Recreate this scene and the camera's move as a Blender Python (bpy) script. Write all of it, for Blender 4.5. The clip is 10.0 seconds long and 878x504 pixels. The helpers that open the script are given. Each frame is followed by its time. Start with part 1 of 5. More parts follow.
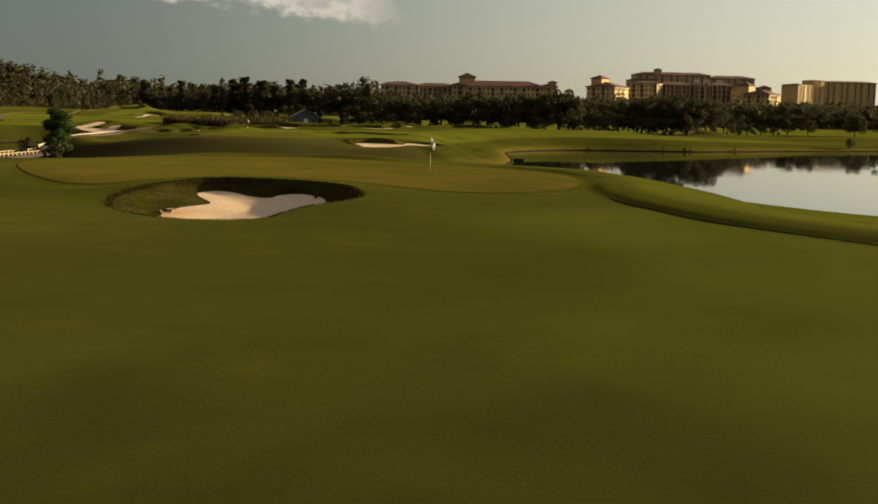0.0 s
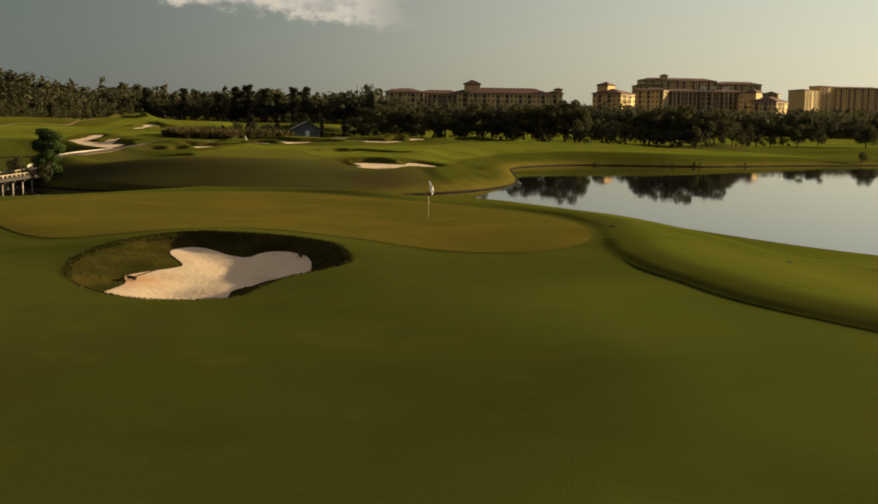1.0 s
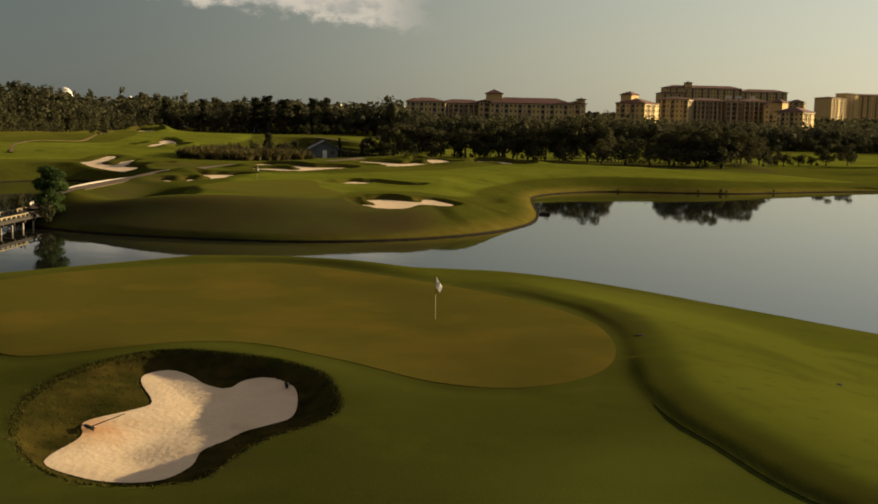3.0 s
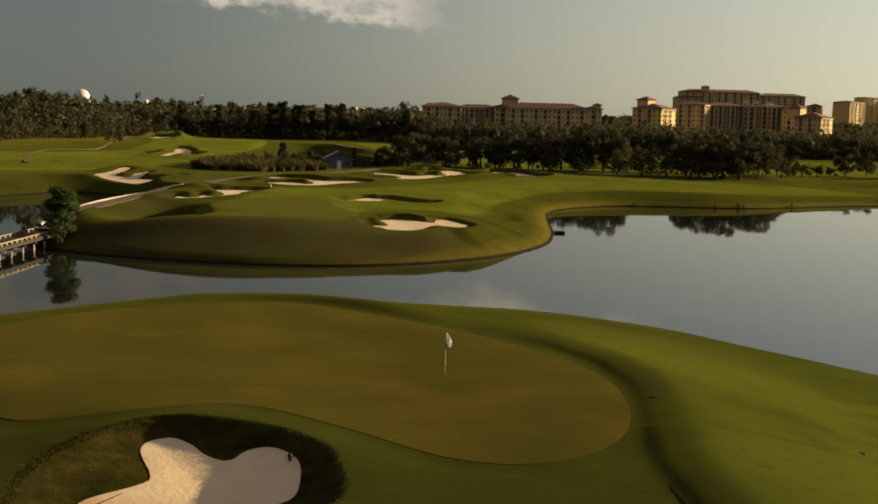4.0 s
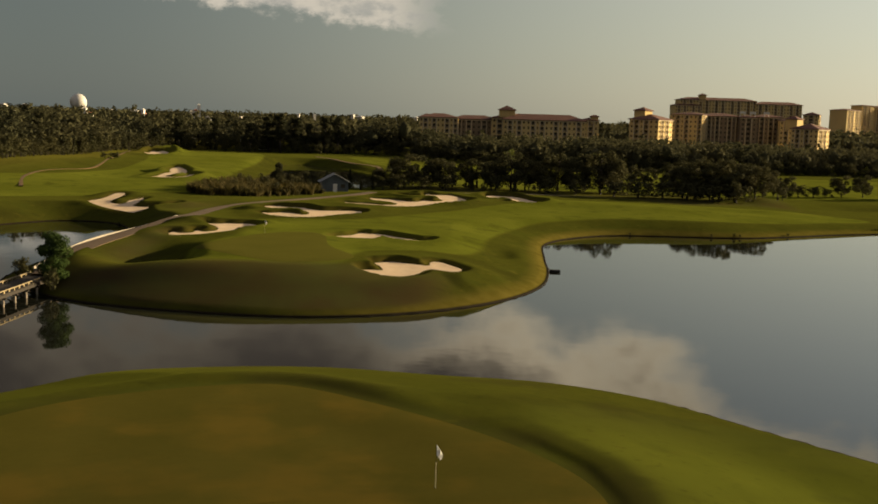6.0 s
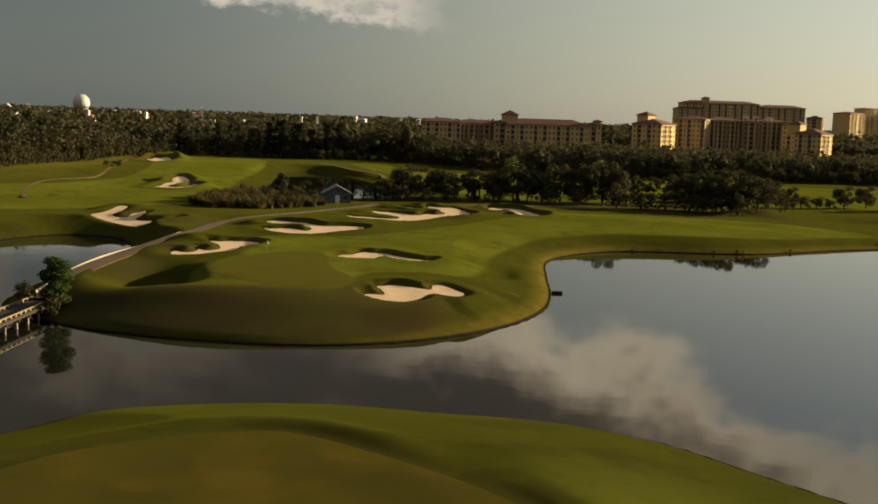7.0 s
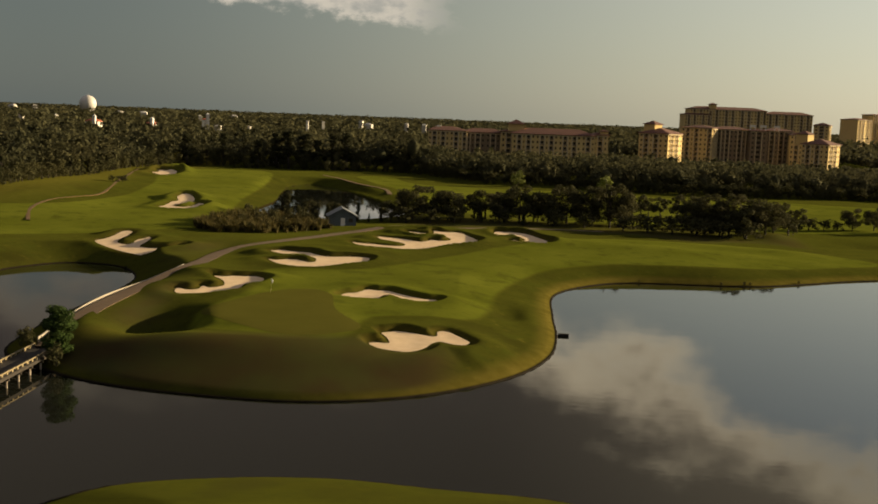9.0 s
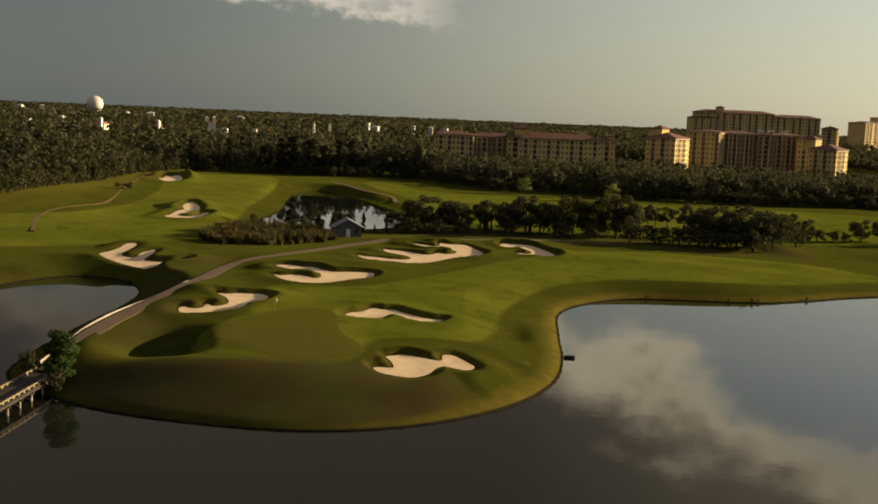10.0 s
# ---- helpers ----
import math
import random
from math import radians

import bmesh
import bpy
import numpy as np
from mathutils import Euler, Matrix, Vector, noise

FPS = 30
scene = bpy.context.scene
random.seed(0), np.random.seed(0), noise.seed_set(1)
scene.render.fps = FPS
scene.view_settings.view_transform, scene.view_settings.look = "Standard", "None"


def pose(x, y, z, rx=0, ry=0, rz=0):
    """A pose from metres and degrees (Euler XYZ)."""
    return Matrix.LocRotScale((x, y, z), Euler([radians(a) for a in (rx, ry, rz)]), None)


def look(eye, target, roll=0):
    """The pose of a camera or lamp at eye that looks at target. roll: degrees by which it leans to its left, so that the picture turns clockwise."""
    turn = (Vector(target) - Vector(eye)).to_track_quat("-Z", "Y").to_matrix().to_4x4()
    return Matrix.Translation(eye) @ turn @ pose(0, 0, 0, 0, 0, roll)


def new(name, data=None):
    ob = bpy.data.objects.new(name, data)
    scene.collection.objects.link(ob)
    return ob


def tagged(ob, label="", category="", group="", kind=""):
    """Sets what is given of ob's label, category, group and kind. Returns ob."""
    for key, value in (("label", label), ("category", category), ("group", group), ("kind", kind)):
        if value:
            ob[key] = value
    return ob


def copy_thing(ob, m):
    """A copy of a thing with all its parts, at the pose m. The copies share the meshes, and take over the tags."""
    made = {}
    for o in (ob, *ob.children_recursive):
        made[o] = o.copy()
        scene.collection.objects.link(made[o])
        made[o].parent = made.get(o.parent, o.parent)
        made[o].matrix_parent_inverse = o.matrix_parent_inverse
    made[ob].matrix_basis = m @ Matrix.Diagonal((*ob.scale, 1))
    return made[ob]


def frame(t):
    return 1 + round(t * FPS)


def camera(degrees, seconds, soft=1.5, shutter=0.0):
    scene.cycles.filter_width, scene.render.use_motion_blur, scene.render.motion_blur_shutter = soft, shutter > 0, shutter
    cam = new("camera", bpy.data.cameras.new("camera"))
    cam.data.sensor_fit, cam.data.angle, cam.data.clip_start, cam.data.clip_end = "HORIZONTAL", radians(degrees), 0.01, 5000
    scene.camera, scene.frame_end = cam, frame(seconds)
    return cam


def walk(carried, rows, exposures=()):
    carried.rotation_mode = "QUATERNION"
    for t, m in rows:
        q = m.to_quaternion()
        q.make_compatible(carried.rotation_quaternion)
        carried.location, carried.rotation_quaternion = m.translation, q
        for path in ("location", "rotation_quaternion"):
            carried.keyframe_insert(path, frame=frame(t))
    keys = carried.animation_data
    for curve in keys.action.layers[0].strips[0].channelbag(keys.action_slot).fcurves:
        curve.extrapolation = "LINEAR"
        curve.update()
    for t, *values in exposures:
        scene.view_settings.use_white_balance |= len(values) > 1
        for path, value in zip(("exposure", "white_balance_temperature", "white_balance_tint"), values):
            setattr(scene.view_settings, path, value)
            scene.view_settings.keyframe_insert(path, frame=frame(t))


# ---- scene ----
cam = camera(44.0, 10.0, soft=1.8)
PATH = [
    (0.0, (0.00, 0.00, 7.13), (0.000, 99.189, -5.582), 0.99),
    (0.5, (0.18, 2.84, 8.13), (0.166, 102.052, -4.391), 1.00),
    (1.0, (0.30, 5.21, 9.16), (-0.179, 104.434, -3.232), 1.04),
    (1.5, (0.44, 7.00, 10.14), (-0.388, 106.227, -2.225), 1.07),
    (2.0, (0.59, 8.60, 11.18), (-0.672, 107.831, -1.159), 1.17),
    (2.5, (0.72, 10.03, 12.29), (-1.087, 109.253, 0.012), 1.24),
    (4.0, (0.97, 12.98, 15.82), (-2.932, 112.158, 3.611), 1.47),
    (4.5, (1.00, 13.28, 17.01), (-3.311, 112.439, 4.839), 1.55),
    (5.0, (1.03, 13.55, 18.28), (-3.112, 112.731, 6.170), 1.56),
    (5.5, (1.08, 13.81, 19.53), (-2.642, 113.016, 7.512), 1.59),
    (7.0, (0.99, 14.57, 24.07), (-2.860, 113.752, 11.917), 1.84),
    (7.5, (0.85, 14.90, 25.50), (-3.343, 114.068, 13.316), 1.95),
    (8.0, (0.74, 15.35, 26.94), (-3.668, 114.503, 14.746), 2.04),
    (8.5, (0.77, 15.88, 28.42), (-3.452, 115.033, 16.183), 2.11),
    (9.0, (0.64, 16.49, 29.95), (-3.687, 115.631, 17.620), 2.21),
    (9.5, (0.59, 17.24, 31.37), (-4.007, 116.371, 19.008), 2.32),
    (10.0, (0.57, 18.01, 32.79), (-4.325, 117.118, 20.358), 2.39),
]
EXPOSURE = 0.6
walk(cam, [(t, look(eye, target, roll)) for t, eye, target, roll in PATH], [(0.0, EXPOSURE + 0.12), (1.0, EXPOSURE + 0.08), (2.5, EXPOSURE), (10.0, EXPOSURE)])

# ---- light: low evening sun from the right, soft sky with a broken cloud deck ----
SUN_EL, SUN_AZ = 11.5, 69.0  # degrees above the horizon; clockwise from +y
SUN_DIR = Vector((math.sin(radians(SUN_AZ)) * math.cos(radians(SUN_EL)), math.cos(radians(SUN_AZ)) * math.cos(radians(SUN_EL)), math.sin(radians(SUN_EL))))
sun = new("sun", bpy.data.lights.new("sun", "SUN"))
sun.data.energy, sun.data.angle, sun.data.color = 8.0, radians(0.6), (1.0, 0.78, 0.46)
sun.matrix_world = look(SUN_DIR * 200, (0, 0, 0))

world = bpy.data.worlds.new("world")
scene.world = world
world.use_nodes = True
SKY = 0.07


def build_sky():
    nt = world.node_tree
    nt.nodes.clear()
    N, L = nt.nodes.new, nt.links.new

    def maths(op, a, b=None, c=None, clamp=False):
        n = N("ShaderNodeMath")
        n.operation, n.use_clamp = op, clamp
        for i, v in enumerate((a, b, c)):
            if v is None:
                continue
            if isinstance(v, (int, float)):
                n.inputs[i].default_value = v
            else:
                L(v, n.inputs[i])
        return n.outputs[0]

    def ramp(v, lo, hi):
        n = N("ShaderNodeMapRange")
        n.interpolation_type = "SMOOTHSTEP"
        L(v, n.inputs[0])
        n.inputs[1].default_value, n.inputs[2].default_value = lo, hi
        return n.outputs[0]

    sky = N("ShaderNodeTexSky")
    sky.sky_type, sky.sun_disc = "NISHITA", False
    sky.sun_elevation, sky.sun_rotation = radians(SUN_EL), radians(SUN_AZ)
    sky.air_density, sky.dust_density, sky.ozone_density = 1.0, 1.0, 1.0
    co = N("ShaderNodeTexCoord")
    xyz = N("ShaderNodeSeparateXYZ")
    L(co.outputs["Generated"], xyz.inputs[0])
    x, y, z = xyz.outputs
    # haze that glows towards the sun
    dot = N("ShaderNodeVectorMath")
    dot.operation = "DOT_PRODUCT"
    L(co.outputs["Generated"], dot.inputs[0])
    dot.inputs[1].default_value = SUN_DIR
    gain = maths("MULTIPLY_ADD", ramp(dot.outputs["Value"], -0.05, 0.88), 1.0, 0.40)
    hazy = N("ShaderNodeVectorMath")
    hazy.operation = "SCALE"
    grey = N("ShaderNodeHueSaturation")
    grey.inputs["Saturation"].default_value = 0.74
    L(sky.outputs[0], grey.inputs["Color"])
    veil = N("ShaderNodeMix")
    veil.data_type = "RGBA"
    L(maths("MULTIPLY", maths("SUBTRACT", 1.0, ramp(z, 0.02, 0.50)), 0.68), veil.inputs[0])
    L(grey.outputs[0], veil.inputs[6])
    tint = N("ShaderNodeMix")
    tint.data_type = "RGBA"
    L(ramp(dot.outputs["Value"], -0.1, 0.6), tint.inputs[0])
    tint.inputs[6].default_value, tint.inputs[7].default_value = (3.5, 4.1, 3.85, 1), (4.25, 4.06, 3.0, 1)
    L(tint.outputs[2], veil.inputs[7])
    L(veil.outputs[2], hazy.inputs[0])
    L(gain, hazy.inputs["Scale"])
    # clouds on a far deck: directions are laid flat by dividing through the way ahead
    ahead = maths("MAXIMUM", maths("ABSOLUTE", y), 0.15)
    u, v = maths("DIVIDE", x, ahead), maths("DIVIDE", z, ahead)
    flat = N("ShaderNodeCombineXYZ")
    L(u, flat.inputs[0])
    L(maths("MULTIPLY", v, 1.7), flat.inputs[1])
    billow = N("ShaderNodeTexNoise")
    billow.inputs["Scale"].default_value, billow.inputs["Detail"].default_value, billow.inputs["Roughness"].default_value = 9.0, 8.0, 0.6
    L(flat.outputs[0], billow.inputs["Vector"])
    wide = N("ShaderNodeTexNoise")
    wide.inputs["Scale"].default_value, wide.inputs["Detail"].default_value = 3.2, 3.0
    L(flat.outputs[0], wide.inputs["Vector"])
    puff = maths("ADD", maths("MULTIPLY", maths("SUBTRACT", billow.outputs[0], 0.5), 0.16), maths("MULTIPLY", maths("SUBTRACT", wide.outputs[0], 0.5), 0.20))
    edge = maths("MAXIMUM", 0.168, maths("MULTIPLY_ADD", u, 0.30, 0.168))
    deep = maths("ADD", maths("SUBTRACT", v, edge), puff)
    deck = ramp(deep, -0.020, 0.042)
    # a low bright bank in the north-west: a ragged base that sinks towards the east, where it ends
    base = maths("MULTIPLY_ADD", maths("ADD", u, 0.107), -0.12, 0.0815)
    fluff = N("ShaderNodeTexNoise")
    fluff.inputs["Scale"].default_value, fluff.inputs["Detail"].default_value, fluff.inputs["Roughness"].default_value = 34.0, 7.0, 0.62
    L(flat.outputs[0], fluff.inputs["Vector"])
    rag = maths("MULTIPLY", maths("SUBTRACT", fluff.outputs[0], 0.5), 0.046)
    bank = ramp(maths("ADD", maths("SUBTRACT", v, base), rag), -0.003, 0.009)
    bank = maths("MULTIPLY", bank, ramp(maths("ADD", u, maths("MULTIPLY", rag, 2.6)), -0.030, -0.085))
    bank = maths("MULTIPLY", bank, maths("SUBTRACT", 1.0, ramp(v, 0.115, 0.15)))
    sunward = ramp(u, -0.14, 0.06)
    shade = ramp(maths("ADD", deep, maths("MULTIPLY", maths("SUBTRACT", billow.outputs[0], 0.5), 0.08)), 0.012, 0.095)
    cloud = N("ShaderNodeMix")
    cloud.data_type = "RGBA"
    cloud.inputs[6].default_value = (11.0, 9.2, 6.2, 1)
    # the deck is thick and dark low down, thin and bright overhead
    thin = N("ShaderNodeMix")
    thin.data_type = "RGBA"
    L(ramp(v, 0.42, 0.85), thin.inputs[0])
    heavy = N("ShaderNodeMix")
    heavy.data_type = "RGBA"
    L(ramp(u, -0.02, 0.36), heavy.inputs[0])
    heavy.inputs[6].default_value, heavy.inputs[7].default_value = (1.12, 0.92, 0.80, 1), (3.4, 2.8, 2.0, 1)
    L(heavy.outputs[2], thin.inputs[6])
    thin.inputs[7].default_value = (2.6, 2.5, 2.65, 1)
    L(thin.outputs[2], cloud.inputs[7])
    L(maths("SUBTRACT", 1.0, maths("MULTIPLY", maths("SUBTRACT", 1.0, shade), maths("MULTIPLY_ADD", sunward, 0.85, 0.15))), cloud.inputs[0])
    low = N("ShaderNodeMix")
    low.data_type = "RGBA"
    L(maths("MULTIPLY", bank, 0.9), low.inputs[0])
    L(hazy.outputs[0], low.inputs[6])
    curl = N("ShaderNodeMix")
    curl.data_type = "RGBA"
    L(ramp(fluff.outputs[0], 0.36, 0.62), curl.inputs[0])
    curl.inputs[6].default_value, curl.inputs[7].default_value = (4.0, 3.8, 3.3, 1), (6.0, 5.4, 4.4, 1)
    L(curl.outputs[2], low.inputs[7])
    mix = N("ShaderNodeMix")
    mix.data_type = "RGBA"
    L(deck, mix.inputs[0])
    L(low.outputs[2], mix.inputs[6])
    L(cloud.outputs[2], mix.inputs[7])
    back = N("ShaderNodeBackground")
    back.inputs[1].default_value = SKY
    L(mix.outputs[2], back.inputs[0])
    out = N("ShaderNodeOutputWorld")
    L(back.outputs[0], out.inputs[0])


build_sky()


# ---- materials ----
def material(name, dark, light, scale=4.0, fine=0.0, rough=0.9, metal=0.0, bump=0.0, bump_scale=None, spec=0.3, per_object=0.0, island=0.0, patches=None):
    """A procedural surface: two colours mixed by a coarse and a fine noise, in object metres, with relief."""
    m = bpy.data.materials.new(name)
    m.use_nodes = True
    nt = m.node_tree
    N, L = nt.nodes.new, nt.links.new
    p = nt.nodes["Principled BSDF"]
    p.inputs["Roughness"].default_value, p.inputs["Metallic"].default_value = rough, metal
    p.inputs["Specular IOR Level"].default_value = spec
    geo = N("ShaderNodeNewGeometry")
    a = N("ShaderNodeTexNoise")
    a.inputs["Scale"].default_value, a.inputs["Detail"].default_value = scale, 5.0
    b = N("ShaderNodeTexNoise")
    b.inputs["Scale"].default_value, b.inputs["Detail"].default_value = fine or scale * 9, 3.0
    for n in (a, b):
        L(geo.outputs["Position"], n.inputs["Vector"])
    add = N("ShaderNodeMath")
    add.operation = "MULTIPLY_ADD"
    L(b.outputs[0], add.inputs[0])
    add.inputs[1].default_value = 0.5
    half = N("ShaderNodeMath")
    half.operation = "MULTIPLY_ADD"
    L(a.outputs[0], half.inputs[0])
    half.inputs[1].default_value, half.inputs[2].default_value = 1.6, -0.55
    L(half.outputs[0], add.inputs[2])
    fac = add.outputs[0]
    for amount, socket in ((per_object, ("ShaderNodeObjectInfo", "Random")), (island, ("ShaderNodeNewGeometry", "Random Per Island"))):
        if amount:
            o = N(socket[0])
            k = N("ShaderNodeMath")
            k.operation = "MULTIPLY_ADD"
            L(o.outputs[socket[1]], k.inputs[0])
            k.inputs[1].default_value = amount
            L(fac, k.inputs[2])
            j = N("ShaderNodeMath")
            j.operation = "SUBTRACT"
            L(k.outputs[0], j.inputs[0])
            j.inputs[1].default_value = amount / 2
            fac = j.outputs[0]
    mix = N("ShaderNodeMix")
    mix.data_type, mix.clamp_factor = "RGBA", True
    mix.inputs[6].default_value, mix.inputs[7].default_value = (*dark, 1), (*light, 1)
    L(fac, mix.inputs[0])
    colour = mix.outputs[2]
    if patches:  # (colour, scale, low, high): stains with a shape of their own
        tint, s, lo, hi = patches
        q = N("ShaderNodeTexNoise")
        q.inputs["Scale"].default_value, q.inputs["Detail"].default_value = s, 4.0
        L(geo.outputs["Position"], q.inputs["Vector"])
        r = N("ShaderNodeMapRange")
        r.interpolation_type = "SMOOTHSTEP"
        L(q.outputs[0], r.inputs[0])
        r.inputs[1].default_value, r.inputs[2].default_value = lo, hi
        mx = N("ShaderNodeMix")
        mx.data_type = "RGBA"
        L(r.outputs[0], mx.inputs[0])
        L(colour, mx.inputs[6])
        mx.inputs[7].default_value = (*tint, 1)
        colour = mx.outputs[2]
    L(colour, p.inputs["Base Color"])
    if bump:
        h = N("ShaderNodeTexNoise")
        h.inputs["Scale"].default_value, h.inputs["Detail"].default_value = bump_scale or scale * 6, 4.0
        L(geo.outputs["Position"], h.inputs["Vector"])
        w = N("ShaderNodeBump")
        w.inputs["Strength"].default_value, w.inputs["Distance"].default_value = 1.0, bump
        L(h.outputs[0], w.inputs["Height"])
        L(w.outputs[0], p.inputs["Normal"])
    return m


def grass_material():
    """Rough, mown fairway and bare soil, chosen by distances that the ground carries."""
    m = material("grass", (0.036, 0.038, 0.006), (0.070, 0.070, 0.010), scale=0.16, fine=3.0, rough=0.95, bump=0.006, bump_scale=9.0, spec=0.0)
    nt = m.node_tree
    N, L = nt.nodes.new, nt.links.new
    p = nt.nodes["Principled BSDF"]
    base = p.inputs["Base Color"].links[0].from_socket
    geo = N("ShaderNodeNewGeometry")

    def field(name, lo, hi):
        a = N("ShaderNodeAttribute")
        a.attribute_name = name
        r = N("ShaderNodeMapRange")
        r.interpolation_type = "SMOOTHSTEP"
        L(a.outputs["Fac"], r.inputs[0])
        r.inputs[1].default_value, r.inputs[2].default_value = lo, hi
        return r.outputs[0]

    def lay(under, colour_a, colour_b, scale, mask):
        n = N("ShaderNodeTexNoise")
        n.inputs["Scale"].default_value, n.inputs["Detail"].default_value = scale, 6.0
        L(geo.outputs["Position"], n.inputs["Vector"])
        r = N("ShaderNodeMapRange")
        L(n.outputs[0], r.inputs[0])
        r.inputs[1].default_value, r.inputs[2].default_value = 0.35, 0.65
        c = N("ShaderNodeMix")
        c.data_type = "RGBA"
        c.inputs[6].default_value, c.inputs[7].default_value = (*colour_a, 1), (*colour_b, 1)
        L(r.outputs[0], c.inputs[0])
        k = N("ShaderNodeMix")
        k.data_type = "RGBA"
        L(mask, k.inputs[0])
        L(under, k.inputs[6])
        L(c.outputs[2], k.inputs[7])
        return k.outputs[2]

    def mottle(under, tint, scale, lo, hi, amount):
        n = N("ShaderNodeTexNoise")
        n.inputs["Scale"].default_value, n.inputs["Detail"].default_value = scale, 5.0
        L(geo.outputs["Position"], n.inputs["Vector"])
        r = N("ShaderNodeMapRange")
        r.interpolation_type = "SMOOTHSTEP"
        L(n.outputs[0], r.inputs[0])
        r.inputs[1].default_value, r.inputs[2].default_value, r.inputs[4].default_value = lo, hi, amount
        k = N("ShaderNodeMix")
        k.data_type = "RGBA"
        L(r.outputs[0], k.inputs[0])
        L(under, k.inputs[6])
        k.inputs[7].default_value = (*tint, 1)
        return k.outputs[2]

    base = mottle(base, (0.030, 0.025, 0.007), 0.10, 0.48, 0.68, 0.5)
    base = mottle(base, (0.030, 0.030, 0.007), 0.9, 0.5, 0.72, 0.6)
    turf_tone = lay(base, (0.031, 0.035, 0.0075), (0.060, 0.062, 0.012), 0.07, field("fairway", 0.9, -0.7))
    turf_tone = mottle(turf_tone, (0.030, 0.024, 0.010), 0.085, 0.50, 0.66, 0.75)
    turf_tone = mottle(turf_tone, (0.028, 0.030, 0.007), 0.32, 0.50, 0.70, 0.6)
    turf_tone = mottle(turf_tone, (0.080, 0.074, 0.010), 0.45, 0.56, 0.78, 0.5)
    turf_tone = mottle(turf_tone, (0.034, 0.040, 0.006), 2.4, 0.5, 0.8, 0.4)
    turf_tone = lay(turf_tone, (0.052, 0.066, 0.010), (0.090, 0.098, 0.016), 0.12, field("sward", 0.0, 1.25))
    # brighter turf, for the far course and the sunlit slope by the near fairway
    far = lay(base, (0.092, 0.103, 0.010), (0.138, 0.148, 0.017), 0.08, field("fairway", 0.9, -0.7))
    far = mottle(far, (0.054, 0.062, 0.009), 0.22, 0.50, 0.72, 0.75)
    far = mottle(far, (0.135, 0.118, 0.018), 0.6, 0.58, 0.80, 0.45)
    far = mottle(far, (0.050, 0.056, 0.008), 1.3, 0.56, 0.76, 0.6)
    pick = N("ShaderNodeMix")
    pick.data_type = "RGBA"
    L(field("turf_tone", 0.0, 1.0), pick.inputs[0])
    L(turf_tone, pick.inputs[6])
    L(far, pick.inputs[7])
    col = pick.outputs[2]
    col = lay(col, (0.105, 0.082, 0.014), (0.155, 0.118, 0.024), 0.5, field("straw", 0.0, 1.0))
    # brown dry ground; the same colour paints shade by the path and under trees
    col = lay(col, (0.055, 0.034, 0.018), (0.060, 0.056, 0.020), 0.13, field("dry_shade", 0.0, 1.0))
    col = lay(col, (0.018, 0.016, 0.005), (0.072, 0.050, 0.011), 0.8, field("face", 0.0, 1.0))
    col = lay(col, (0.018, 0.013, 0.008), (0.035, 0.024, 0.012), 1.0, field("shore", 0.5, 0.1))
    dim = N("ShaderNodeVectorMath")
    dim.operation = "MULTIPLY"
    dim.inputs[1].default_value = (0.555, 0.575, 0.60)
    L(col, dim.inputs[0])
    L(dim.outputs[0], p.inputs["Base Color"])
    return m


def leafy(m):
    """Lets part of the light through, as thin leaves do."""
    nt = m.node_tree
    p = nt.nodes["Principled BSDF"]
    t = nt.nodes.new("ShaderNodeBsdfTranslucent")
    nt.links.new(p.inputs["Base Color"].links[0].from_socket, t.inputs["Color"])
    mix = nt.nodes.new("ShaderNodeMixShader")
    mix.inputs[0].default_value = 0.3
    nt.links.new(p.outputs[0], mix.inputs[1])
    nt.links.new(t.outputs[0], mix.inputs[2])
    nt.links.new(mix.outputs[0], nt.nodes["Material Output"].inputs["Surface"])
    return m


def velvet(m, tint, amount):
    """Blades that catch the low light when the turf is seen along its surface."""
    p = m.node_tree.nodes["Principled BSDF"]
    p.inputs["Sheen Weight"].default_value, p.inputs["Sheen Roughness"].default_value = amount, 0.5
    p.inputs["Sheen Tint"].default_value = (*tint, 1)
    return m


GRASS = velvet(grass_material(), (0.56, 0.62, 0.08), 0.034)
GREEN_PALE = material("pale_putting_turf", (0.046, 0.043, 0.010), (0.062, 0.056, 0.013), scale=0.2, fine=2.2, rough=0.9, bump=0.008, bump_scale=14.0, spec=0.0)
GREEN = material("putting_turf", (0.029, 0.028, 0.006), (0.047, 0.040, 0.009), scale=0.22, fine=2.2, rough=0.9, bump=0.008, bump_scale=14.0, spec=0.0, patches=((0.064, 0.045, 0.009), 0.20, 0.44, 0.72))
velvet(GREEN, (0.68, 0.60, 0.08), 0.036)
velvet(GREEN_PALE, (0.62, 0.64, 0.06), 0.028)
SAND = material("bunker_sand", (0.53, 0.395, 0.245), (0.65, 0.50, 0.325), scale=0.8, fine=7.0, rough=0.95, bump=0.022, bump_scale=4.5, spec=0.1, patches=((0.45, 0.32, 0.20), 0.5, 0.56, 0.80))


